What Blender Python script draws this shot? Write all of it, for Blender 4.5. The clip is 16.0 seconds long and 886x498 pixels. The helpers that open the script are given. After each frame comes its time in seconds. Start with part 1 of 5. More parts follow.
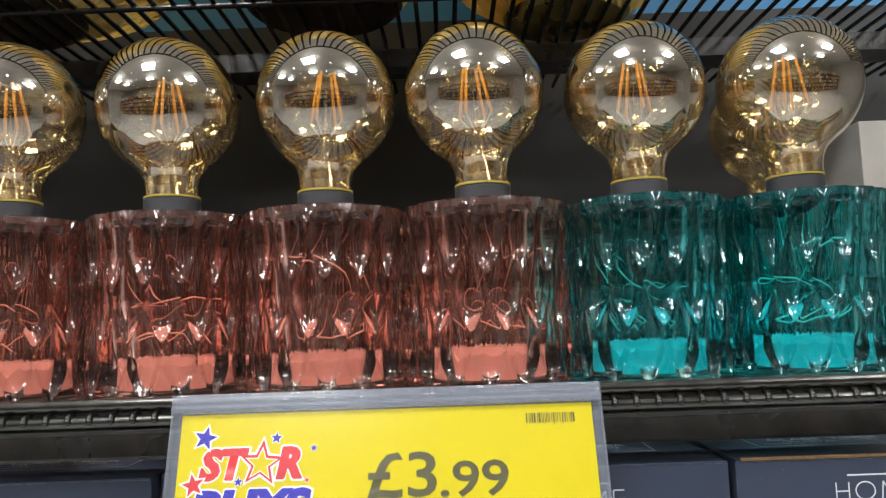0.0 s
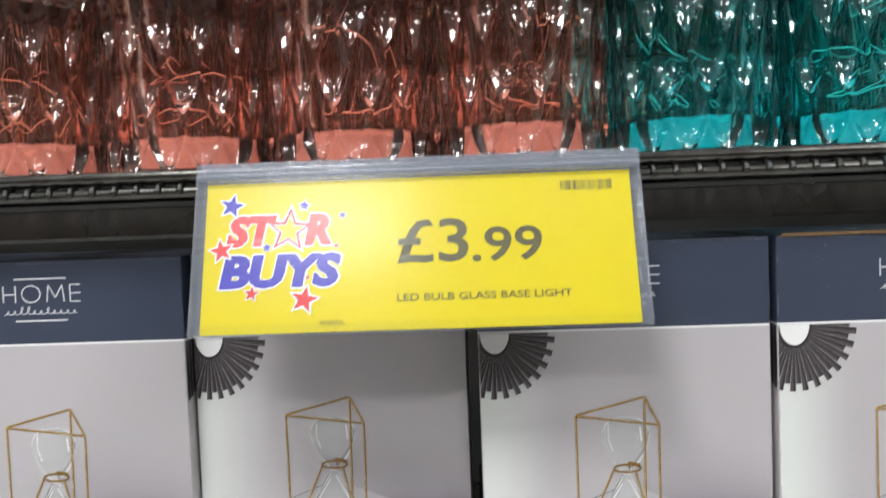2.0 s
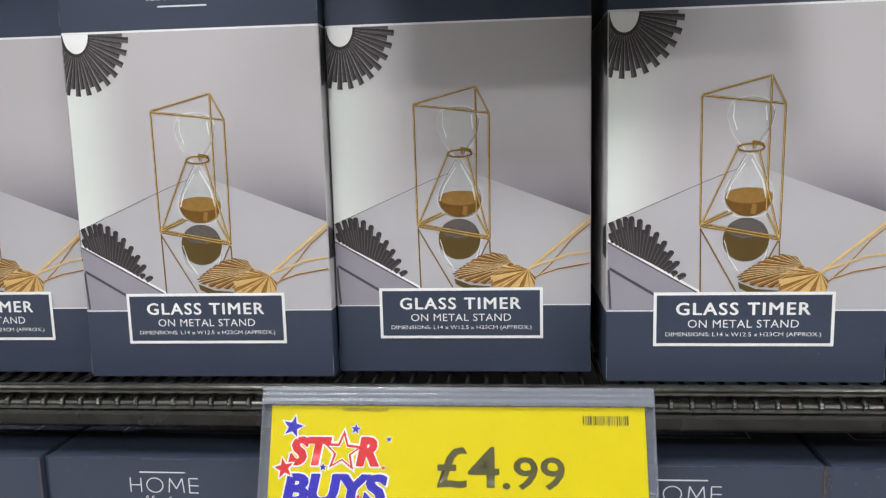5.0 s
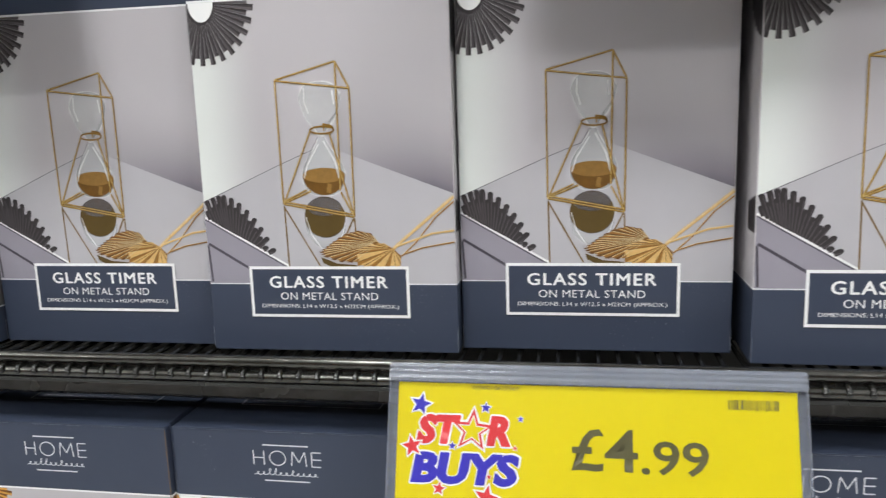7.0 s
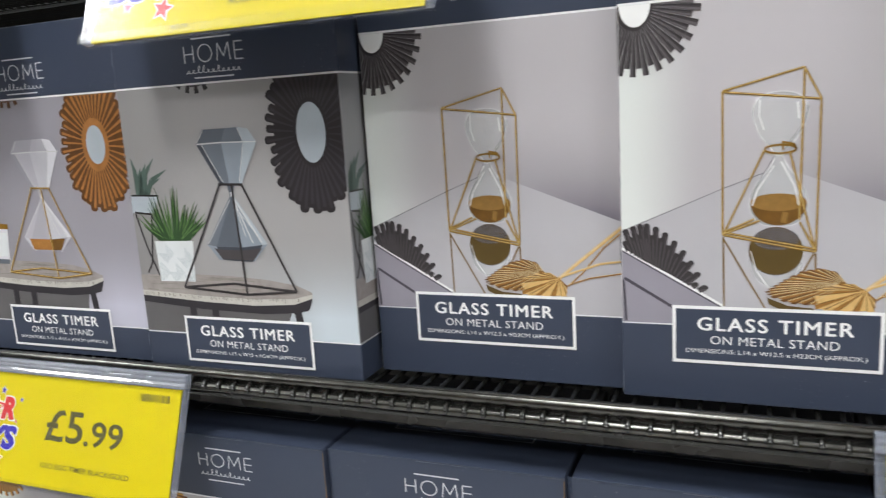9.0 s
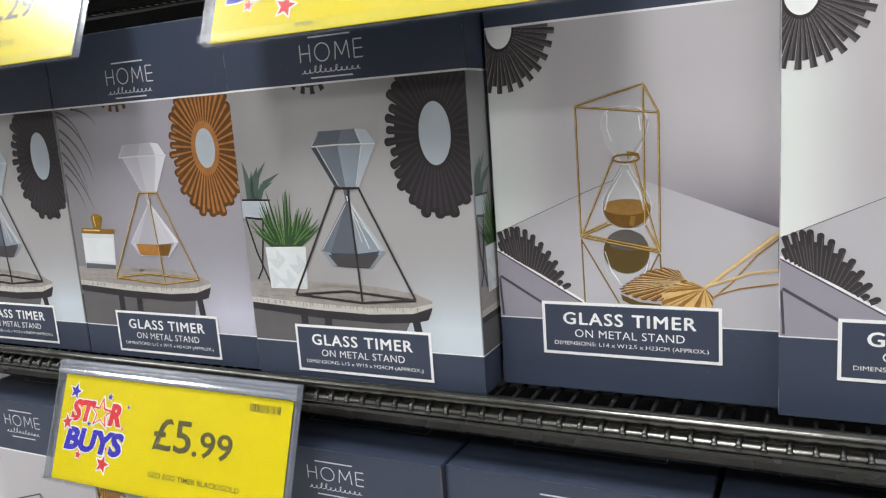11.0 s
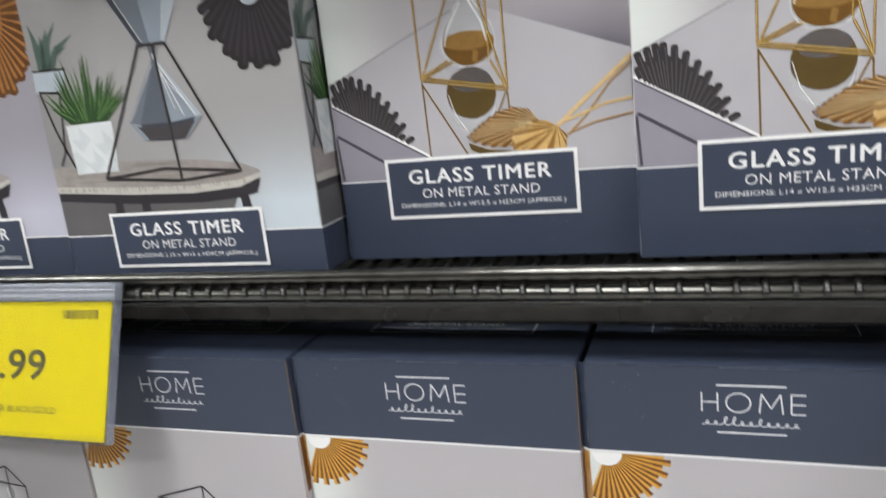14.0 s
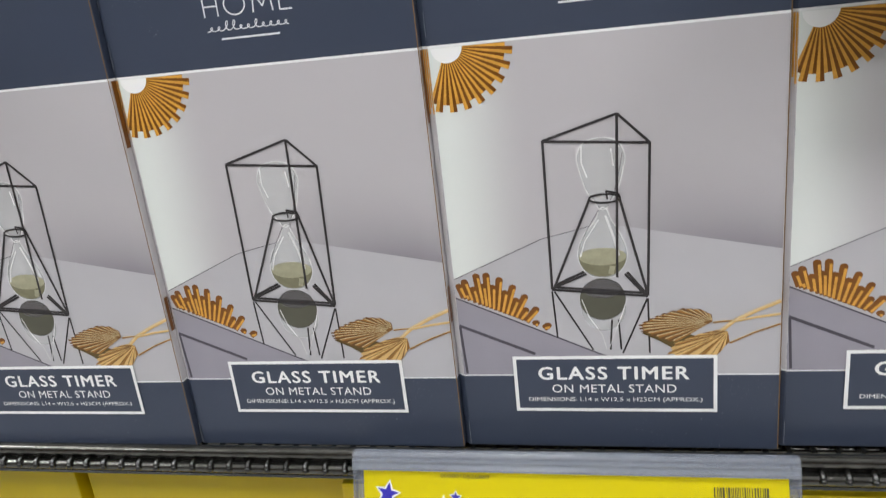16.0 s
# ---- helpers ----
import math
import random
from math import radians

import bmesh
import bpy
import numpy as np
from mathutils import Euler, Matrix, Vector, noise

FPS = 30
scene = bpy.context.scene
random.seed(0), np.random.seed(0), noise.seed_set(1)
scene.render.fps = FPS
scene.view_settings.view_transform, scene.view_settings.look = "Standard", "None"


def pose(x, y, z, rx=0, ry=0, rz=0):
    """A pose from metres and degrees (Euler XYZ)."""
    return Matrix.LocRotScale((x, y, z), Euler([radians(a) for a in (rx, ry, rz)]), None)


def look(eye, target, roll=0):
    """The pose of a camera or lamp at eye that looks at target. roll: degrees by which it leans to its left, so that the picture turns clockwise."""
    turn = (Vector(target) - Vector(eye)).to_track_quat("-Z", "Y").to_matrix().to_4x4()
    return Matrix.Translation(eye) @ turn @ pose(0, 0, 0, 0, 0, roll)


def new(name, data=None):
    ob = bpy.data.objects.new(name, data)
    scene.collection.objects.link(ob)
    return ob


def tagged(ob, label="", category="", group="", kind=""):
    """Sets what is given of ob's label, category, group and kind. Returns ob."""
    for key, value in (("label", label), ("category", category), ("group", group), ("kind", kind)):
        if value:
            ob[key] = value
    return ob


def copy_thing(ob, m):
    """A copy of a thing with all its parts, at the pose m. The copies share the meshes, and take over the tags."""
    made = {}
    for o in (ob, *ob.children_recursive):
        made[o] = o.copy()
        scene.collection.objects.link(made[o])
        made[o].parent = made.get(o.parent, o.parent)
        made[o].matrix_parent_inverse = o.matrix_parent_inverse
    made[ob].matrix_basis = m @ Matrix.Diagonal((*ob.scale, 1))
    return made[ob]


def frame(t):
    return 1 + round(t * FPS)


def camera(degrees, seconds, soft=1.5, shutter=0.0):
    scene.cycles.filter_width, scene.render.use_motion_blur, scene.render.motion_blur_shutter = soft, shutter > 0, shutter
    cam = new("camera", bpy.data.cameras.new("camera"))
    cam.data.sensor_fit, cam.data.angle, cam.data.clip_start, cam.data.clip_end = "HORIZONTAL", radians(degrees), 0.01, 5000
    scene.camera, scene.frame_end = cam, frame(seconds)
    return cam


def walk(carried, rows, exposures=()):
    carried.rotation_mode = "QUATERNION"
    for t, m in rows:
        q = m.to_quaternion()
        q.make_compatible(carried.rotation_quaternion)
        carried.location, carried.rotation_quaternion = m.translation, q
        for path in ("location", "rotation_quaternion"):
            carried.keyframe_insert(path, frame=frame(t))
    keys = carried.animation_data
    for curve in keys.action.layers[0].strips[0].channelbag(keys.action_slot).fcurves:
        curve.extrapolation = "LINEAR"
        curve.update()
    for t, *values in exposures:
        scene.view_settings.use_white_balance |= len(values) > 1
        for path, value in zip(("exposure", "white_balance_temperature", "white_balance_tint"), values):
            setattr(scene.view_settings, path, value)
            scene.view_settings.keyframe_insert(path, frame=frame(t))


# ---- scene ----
cam = camera(60.1, 16.0, soft=1.2, shutter=0.3)
PATH = [
    (0, (0.167, -0.452, 0.341), (0.157, 1.538, 0.535), -2.0),
    (0.5, (0.168, -0.45, 0.336), (0.155, 1.543, 0.504), -2.2),
    (1, (0.174, -0.446, 0.325), (0.155, 1.551, 0.446), -2.3),
    (1.5, (0.17, -0.435, 0.298), (0.142, 1.564, 0.338), -2.2),
    (2, (0.16, -0.434, 0.278), (0.082, 1.563, 0.189), -2.1),
    (2.5, (0.128, -0.446, 0.236), (0.015, 1.546, 0.097), -1.8),
    (3, (0.11, -0.453, 0.2), (-0.038, 1.533, 0.014), -1.5),
    (3.5, (0.096, -0.452, 0.176), (-0.073, 1.528, -0.046), -1.4),
    (4, (0.104, -0.46, 0.165), (-0.075, 1.516, -0.08), -1.4),
    (4.2, (0.108, -0.465, 0.158), (-0.071, 1.511, -0.094), -1.4),
    (6.3, (0.095, -0.457, 0.143), (-0.141, 1.501, -0.192), -1.6),
    (6.5, (0.088, -0.457, 0.143), (-0.173, 1.498, -0.189), -1.6),
    (7, (0.066, -0.45, 0.144), (-0.278, 1.488, -0.206), -1.9),
    (7.5, (0.029, -0.443, 0.147), (-0.42, 1.472, -0.216), -2.3),
    (8, (-0.024, -0.444, 0.153), (-0.581, 1.442, -0.213), -2.7),
    (8.5, (-0.06, -0.438, 0.164), (-0.719, 1.412, -0.213), -3.1),
    (9, (-0.094, -0.429, 0.167), (-0.844, 1.388, -0.198), -3.5),
    (9.5, (-0.131, -0.428, 0.172), (-0.949, 1.363, -0.184), -3.7),
    (9.7, (-0.14, -0.429, 0.167), (-0.962, 1.362, -0.175), -3.4),
    (12, (-0.15, -0.419, 0.169), (-1.047, 1.329, -0.203), -5.0),
    (12.5, (-0.155, -0.418, 0.165), (-1.039, 1.334, -0.221), -5.3),
    (13, (-0.149, -0.41, 0.161), (-0.995, 1.358, -0.238), -5.6),
    (13.5, (-0.14, -0.398, 0.141), (-0.93, 1.39, -0.281), -6.0),
    (14, (-0.129, -0.373, 0.098), (-0.792, 1.457, -0.36), -6.3),
    (14.5, (-0.124, -0.362, 0.03), (-0.69, 1.492, -0.463), -6.7),
    (15, (-0.116, -0.358, -0.013), (-0.607, 1.498, -0.572), -6.8),
    (15.5, (-0.113, -0.361, -0.053), (-0.561, 1.498, -0.637), -6.4),
    (15.8, (-0.109, -0.371, -0.067), (-0.553, 1.481, -0.678), -6.5),
    (16, (-0.111, -0.38, -0.072), (-0.538, 1.469, -0.703), -6.6),
]
walk(cam, [(t, look(eye, target, roll)) for t, eye, target, roll in PATH], [(0, 0.08), (1.5, 0.05), (3, 0.0), (14, 0.0), (16, -0.1)])

# ---- light ----
world = bpy.data.worlds.new("store_air")
scene.world = world
world.use_nodes = True
world.node_tree.nodes["Background"].inputs[0].default_value = (0.9, 0.95, 1.0, 1)
world.node_tree.nodes["Background"].inputs[1].default_value = 0.04
scene.view_settings.exposure = 0.0
FLOOR_Z, CEIL_Z = -1.15, 2.45
LAMP_WATTS = 33.0
# square ceiling panels over the aisle and the aisles behind it
LAMPS = [(x, y) for y in (-1.25, -2.75) for x in (-3.0, -0.5, 2.0)]
for lx, ly in LAMPS:
    ld = bpy.data.lights.new("panel_light", "AREA")
    ld.shape, ld.size, ld.size_y, ld.energy, ld.color = "RECTANGLE", 0.6, 0.6 if ly > -2 else 0.3, LAMP_WATTS * (1.15 if ly > -2 else 0.55), (0.972, 0.985, 0.98)
    lo = new("panel_light", ld)
    lo.matrix_world = pose(lx, ly, CEIL_Z - 0.33)


# ---- materials ----
def srgb(h):
    return tuple(((c / 255 + 0.055) / 1.055) ** 2.4 if c > 10 else c / 3294 for c in (h >> 16, h >> 8 & 255, h & 255)) + (1,)


def nodes_of(name):
    m = bpy.data.materials.new(name)
    m.use_nodes = True
    return m, m.node_tree.nodes, m.node_tree.links, m.node_tree.nodes["Principled BSDF"]


def math_node(n, l, op, a, b=None, clamp=False):
    k = n.new("ShaderNodeMath")
    k.operation, k.use_clamp = op, clamp
    for i, v in enumerate((a, b)):
        if v is None:
            continue
        if isinstance(v, (int, float)):
            k.inputs[i].default_value = v
        else:
            l.new(v, k.inputs[i])
    return k.outputs[0]


def mixed(n, l, fac, a, b):
    k = n.new("ShaderNodeMix")
    k.data_type = "RGBA"
    if isinstance(fac, (int, float)):
        k.inputs[0].default_value = fac
    else:
        l.new(fac, k.inputs[0])
    for i, v in ((6, a), (7, b)):
        if isinstance(v, tuple):
            k.inputs[i].default_value = v
        else:
            l.new(v, k.inputs[i])
    return k.outputs[2]


def speckle(n, l, scale, lo, hi, detail=3.0):
    """A noise value from lo to hi, in object space."""
    tc = n.new("ShaderNodeTexCoord")
    t = n.new("ShaderNodeTexNoise")
    t.inputs["Scale"].default_value, t.inputs["Detail"].default_value = scale, detail
    l.new(tc.outputs["Object"], t.inputs["Vector"])
    r = n.new("ShaderNodeMapRange")
    r.inputs[1].default_value, r.inputs[2].default_value, r.inputs[3].default_value, r.inputs[4].default_value = 0.3, 0.7, lo, hi
    l.new(t.outputs["Fac"], r.inputs[0])
    return r.outputs[0]


def bumped(n, l, bsdf, scale, strength, distance=0.0005):
    h = speckle(n, l, scale, 0, 1, 4)
    b = n.new("ShaderNodeBump")
    b.inputs["Strength"].default_value, b.inputs["Distance"].default_value = strength, distance
    l.new(h, b.inputs["Height"])
    l.new(b.outputs[0], bsdf.inputs["Normal"])


def material(name, col, rough=0.5, metal=0.0, vary=0.06, grain=60.0, bump=0.0, bump_scale=400.0, spec=0.5, coat=0.0):
    m, n, l, b = nodes_of(name)
    col = srgb(col) if isinstance(col, int) else (*col, 1)
    dark = tuple(c * (1 - vary) for c in col[:3]) + (1,)
    light = tuple(min(1, c * (1 + vary)) for c in col[:3]) + (1,)
    l.new(mixed(n, l, speckle(n, l, grain, 0, 1), dark, light), b.inputs["Base Color"])
    l.new(speckle(n, l, grain * 0.35, max(0.02, rough * 0.85), min(1, rough * 1.15)), b.inputs["Roughness"])
    b.inputs["Metallic"].default_value = metal
    b.inputs["Specular IOR Level"].default_value = spec
    b.inputs["Coat Weight"].default_value = coat
    b.inputs["Coat Roughness"].default_value = 0.15
    if bump:
        bumped(n, l, b, bump_scale, bump)
    return m


NAVY = 0x3C4456


def carton_material(name, low, high, top_col, mid_col):
    """Printed card: dark bands below and above, white rules, a pale printed band between, worn along a few spots."""
    m, n, l, b = nodes_of(name)
    tc = n.new("ShaderNodeTexCoord")
    s = n.new("ShaderNodeSeparateXYZ")
    l.new(tc.outputs["Object"], s.inputs[0])
    z = s.outputs[2]
    band = math_node(n, l, "MULTIPLY", math_node(n, l, "GREATER_THAN", z, low), math_node(n, l, "LESS_THAN", z, high))
    rule = math_node(n, l, "MULTIPLY", math_node(n, l, "GREATER_THAN", z, low - 0.0008), math_node(n, l, "LESS_THAN", z, high + 0.0012))
    c = mixed(n, l, rule, top_col, srgb(0xECEDEE))
    c = mixed(n, l, band, c, mid_col)
    wear = speckle(n, l, 900, 0, 1, 2)
    wear = math_node(n, l, "GREATER_THAN", wear, 0.985)
    blot = math_node(n, l, "GREATER_THAN", speckle(n, l, 14, 0, 1, 2), 0.7)
    c = mixed(n, l, math_node(n, l, "MULTIPLY", math_node(n, l, "MULTIPLY", wear, blot), 0.35), c, srgb(0xB8BBC4))
    l.new(c, b.inputs["Base Color"])
    l.new(speckle(n, l, 25, 0.33, 0.45), b.inputs["Roughness"])
    bumped(n, l, b, 18, 0.12, 0.002)
    return m


def print_material(name, col, vary=0.03, rough=0.38, grain=40.0):
    return material(name, col, rough, 0, vary, grain)


def wall_print(name, base, pale, deep, edge, slope, zline):
    """A photographed wall: paler to one side and deepening towards the table's far edge."""
    m, n, l, b = nodes_of(name)
    tc = n.new("ShaderNodeTexCoord")
    s = n.new("ShaderNodeSeparateXYZ")
    l.new(tc.outputs["Object"], s.inputs[0])
    x, z = s.outputs[0], s.outputs[2]
    r = n.new("ShaderNodeMapRange")
    r.interpolation_type = "SMOOTHSTEP"
    l.new(x, r.inputs[0])
    r.inputs[1].default_value, r.inputs[2].default_value, r.inputs[3].default_value, r.inputs[4].default_value = 0.0, edge, 1, 0
    c = mixed(n, l, r.outputs[0], srgb(base), srgb(pale))
    line = math_node(n, l, "SUBTRACT", z, math_node(n, l, "ADD", math_node(n, l, "MULTIPLY", x, slope), zline))
    near = math_node(n, l, "SUBTRACT", 1.0, math_node(n, l, "DIVIDE", line, 0.055), True)
    side = math_node(n, l, "DIVIDE", math_node(n, l, "SUBTRACT", x, 0.07), 0.075, True)
    f = math_node(n, l, "MULTIPLY", math_node(n, l, "MULTIPLY", near, near), side)
    c = mixed(n, l, f, c, srgb(deep))
    l.new(c, b.inputs["Base Color"])
    l.new(speckle(n, l, 25, 0.34, 0.44), b.inputs["Roughness"])
    bumped(n, l, b, 18, 0.12, 0.002)
    return m


def clear_print(name, col, amount):
    """A thin wash of ink: lets the print below show through."""
    m, n, l, b = nodes_of(name)
    t = n.new("ShaderNodeBsdfTransparent")
    k = n.new("ShaderNodeMixShader")
    b.inputs["Base Color"].default_value, b.inputs["Roughness"].default_value = srgb(col), 0.4
    k.inputs[0].default_value = amount
    l.new(t.outputs[0], k.inputs[1])
    l.new(b.outputs[0], k.inputs[2])
    l.new(k.outputs[0], n["Material Output"].inputs[0])
    return m


def thin_clear(name, tint, gloss_lo, gloss_hi, rough=0.03, gloss_col=(1, 1, 1, 1)):
    """Thin clear sheet or blown glass: light passes straight, the edge reflects more."""
    m, n, l, b = nodes_of(name)
    n.remove(b)
    t, g, k, w, r = (n.new("ShaderNode" + q) for q in ("BsdfTransparent", "BsdfGlossy", "MixShader", "LayerWeight", "MapRange"))
    t.inputs[0].default_value, g.inputs[0].default_value, g.inputs["Roughness"].default_value = tint, gloss_col, rough
    w.inputs[0].default_value = 0.35
    r.inputs[3].default_value, r.inputs[4].default_value = gloss_lo, gloss_hi
    l.new(w.outputs["Facing"], r.inputs[0])
    l.new(r.outputs[0], k.inputs[0])
    l.new(t.outputs[0], k.inputs[1])
    l.new(g.outputs[0], k.inputs[2])
    l.new(k.outputs[0], n["Material Output"].inputs[0])
    return m


def milky_clear(name, col, amount):
    """Clear plastic with a faint haze and a bright gloss."""
    m, n, l, b = nodes_of(name)
    n.remove(b)
    t, d, g, k, k2, w, r = (n.new("ShaderNode" + q) for q in ("BsdfTransparent", "BsdfDiffuse", "BsdfGlossy", "MixShader", "MixShader", "LayerWeight", "MapRange"))
    t.inputs[0].default_value, d.inputs[0].default_value, g.inputs["Roughness"].default_value = (0.94, 0.95, 0.97, 1), srgb(col), 0.12
    k.inputs[0].default_value, w.inputs[0].default_value = amount, 0.35
    r.inputs[3].default_value, r.inputs[4].default_value = 0.05, 0.4
    l.new(t.outputs[0], k.inputs[1])
    l.new(d.outputs[0], k.inputs[2])
    l.new(w.outputs["Facing"], r.inputs[0])
    l.new(r.outputs[0], k2.inputs[0])
    l.new(k.outputs[0], k2.inputs[1])
    l.new(g.outputs[0], k2.inputs[2])
    l.new(k2.outputs[0], n["Material Output"].inputs[0])
    return m


def cut_glass(name, col, rough=0.015):
    """Thick coloured pressed glass with a bright skin that shines more towards its edges."""
    m, n, l, b = nodes_of(name)
    b.inputs["Base Color"].default_value = (*col, 1)
    b.inputs["Transmission Weight"].default_value, b.inputs["IOR"].default_value, b.inputs["Roughness"].default_value = 0.996, 1.55, rough
    g, k, w, r = (n.new("ShaderNode" + q) for q in ("BsdfGlossy", "MixShader", "LayerWeight", "MapRange"))
    # drawn-glass streaks that run up and down
    tc, mp, no, bu = (n.new("ShaderNode" + q) for q in ("TexCoord", "Mapping", "TexNoise", "Bump"))
    mp.inputs["Scale"].default_value = (150, 150, 40)
    no.inputs["Scale"].default_value, no.inputs["Detail"].default_value = 1.0, 2.0
    bu.inputs["Strength"].default_value, bu.inputs["Distance"].default_value = 0.12, 0.0005
    l.new(tc.outputs["Object"], mp.inputs[0])
    l.new(mp.outputs[0], no.inputs["Vector"])
    l.new(no.outputs["Fac"], bu.inputs["Height"])
    l.new(bu.outputs[0], b.inputs["Normal"])
    l.new(bu.outputs[0], g.inputs["Normal"])
    g.inputs["Roughness"].default_value = 0.02
    g.inputs[0].default_value = (0.5 + 0.5 * col[0], 0.5 + 0.5 * col[1], 0.5 + 0.5 * col[2], 1)
    w.inputs[0].default_value = 0.4
    r.inputs[3].default_value, r.inputs[4].default_value = 0.004, 0.16
    l.new(w.outputs["Facing"], r.inputs[0])
    l.new(r.outputs[0], k.inputs[0])
    l.new(b.outputs[0], k.inputs[1])
    l.new(g.outputs[0], k.inputs[2])
    l.new(k.outputs[0], n["Material Output"].inputs[0])
    return m


M_METAL = material("black_gloss_paint", (0.010, 0.010, 0.009), 0.17, 0.0, 0.3, 120, 0.12, 700, 0.85)
M_BEAM = material("grey_powder_coat", (0.011, 0.011, 0.010), 0.26, 0.0, 0.3, 60, 0.2, 700, 0.6)
M_RAIL = material("dark_chrome_rail", (0.115, 0.113, 0.105), 0.2, 0.9, 0.25, 90, 0.05, 500)
M_BEAM_UP = material("charcoal_powder_coat", (0.05, 0.047, 0.043), 0.27, 0.2, 0.25, 60, 0.2, 700, 0.6)
M_BACK = material("dark_back_panel", (0.03, 0.029, 0.027), 0.6, 0, 0.25, 6)
M_CARTON = carton_material("navy_carton", 0.0432, 0.2118, srgb(NAVY), srgb(0xC9C5C8))
M_CARTON_G = carton_material("navy_carton_tall", 0.0245, 0.1895, srgb(NAVY), srgb(0x8E8E90))
M_NAVY = print_material("navy_ink", NAVY)
M_WHITE = print_material("white_ink", 0xF2F2F2, 0.01)
M_LOGO = print_material("silver_white_ink", 0xDDDFE4, 0.02, 0.3)
M_WALL = wall_print("wall_print", 0xBCB8BC, 0xE2E6E3, 0x716B76, 0.045, -0.37, 0.155)
M_TABLE = print_material("table_print", 0xB9B7BC, 0.02)
M_TABLE_SIDE = print_material("table_side_print", 0x98949F, 0.03)
M_TABLE_LINE = print_material("table_dark_line_print", 0x4A4650)
M_SLAT = print_material("slat_print", 0x383436, 0.1)
M_SLAT_LN = print_material("slat_edge_print", 0x5E595C, 0.1)
M_GOLD = print_material("gold_print", 0x8A661E, 0.15, 0.35, 200)
M_GOLD_DK = print_material("gold_shade_print", 0x7C6238, 0.15, 0.35, 200)
M_GOLD_LT = print_material("gold_light_print", 0xDCC182, 0.1, 0.35, 200)
M_BLACKP = print_material("black_print", 0x2C292B, 0.1)
M_BLACKP2 = print_material("charcoal_print", 0x4A4648, 0.1)
M_GLASSP = clear_print("clear_glass_print", 0xE8EAEA, 0.35)
M_GLASSLN = clear_print("glass_edge_print", 0xFFFFFF, 0.6)
M_GLASSDK = clear_print("glass_shade_print", 0x77747A, 0.5)
M_SAND = print_material("amber_sand_print", 0x72501F, 0.12, 0.38, 300)
M_SAND_LT = print_material("amber_sand_top_print", 0x94703A, 0.12, 0.38, 300)
M_SAND_P = print_material("pale_sand_print", 0x7B7860, 0.1, 0.38, 300)
M_SAND_PL = print_material("pale_sand_top_print", 0xA3A087, 0.1, 0.38, 300)
M_REFL = print_material("mirror_sand_print", 0x5C4A24, 0.15)
M_REFL_P = print_material("mirror_pale_sand_print", 0x57564A, 0.12)
M_LEAF = print_material("dried_palm_print", 0xD9B373, 0.1, 0.4, 200)
M_STRAW = print_material("straw_print", 0xDCC79C, 0.1, 0.4, 200)
M_LEAF_BR = print_material("brown_palm_print", 0x6E4A22, 0.15, 0.4, 200)
M_LEAF_DK = print_material("dried_palm_shade_print", 0x9C6E32, 0.12, 0.4, 200)
M_YELLOW = material("yellow_price_card", 0xE0CD08, 0.42, 0, 0.02, 12, 0, 400, 0.35)
M_RED = print_material("red_ink", 0xDE3B40, 0.03)
M_BLUE = print_material("blue_ink", 0x3B35B4, 0.03)
M_GREY = print_material("grey_ink", 0x5E5A3C, 0.12, 0.4, 150)
M_PLASTIC = thin_clear("clear_plastic", (0.965, 0.97, 0.975, 1), 0.012, 0.12, 0.2)
M_CLIP = milky_clear("ribbed_clear_plastic", 0xB4BAC8, 0.26)
M_BULB = thin_clear("amber_bulb_glass", (0.94, 0.80, 0.54, 1), 0.33, 0.80, 0.012, (1.0, 0.95, 0.86, 1))
M_STEM = thin_clear("clear_stem_glass", (0.95, 0.9, 0.78, 1), 0.3, 0.85, 0.12, (1.0, 0.93, 0.78, 1))
M_FILAMENT = material("orange_filament", (0.95, 0.42, 0.04), 0.5, 0, 0.1)
M_WIRE = material("silver_wire", (0.6, 0.55, 0.5), 0.3, 0.8)
M_SOCKET = material("grey_socket", (0.05, 0.05, 0.055), 0.45, 0, 0.1)
M_RING = material("yellow_neck_ring", (0.45, 0.35, 0.06), 0.4)
M_PINK = cut_glass("pink_cut_glass", (0.91, 0.55, 0.46))
M_TEAL = cut_glass("teal_cut_glass", (0.11, 0.67, 0.67))
M_CORAL = material("coral_plastic", (0.50, 0.30, 0.27), 0.4, 0, 0.05)
M_CYAN = material("turquoise_plastic", (0.04, 0.45, 0.5), 0.4, 0, 0.05)
M_WIRE_P = material("rose_wire", (0.75, 0.42, 0.32), 0.35, 0.2)
M_WIRE_T = material("green_wire", (0.3, 0.75, 0.68), 0.35, 0.2)


# ---- building helpers ----
def part(name, bm, mat, parent, label=""):
    me = bpy.data.meshes.new(name)
    bm.to_mesh(me)
    bm.free()
    me.materials.append(mat)
    ob = new(name, me)
    ob.parent = parent
    if label:
        ob["label"] = label
    return ob


def smooth(ob, angle=None):
    for p in ob.data.polygons:
        p.use_smooth = True
    if angle:
        ob.data.set_sharp_from_angle(angle=radians(angle))
    return ob


def box(bm, x0, y0, z0, x1, y1, z1, bevel=0.0):
    g = bmesh.ops.create_cube(bm, size=1, matrix=Matrix.Translation(((x0 + x1) / 2, (y0 + y1) / 2, (z0 + z1) / 2)) @ Matrix.Diagonal((x1 - x0, y1 - y0, z1 - z0, 1)))
    if bevel:
        es = list({e for v in g["verts"] for e in v.link_edges})
        bmesh.ops.bevel(bm, geom=es, offset=bevel, segments=2, affect="EDGES", profile=0.6)
    return bm


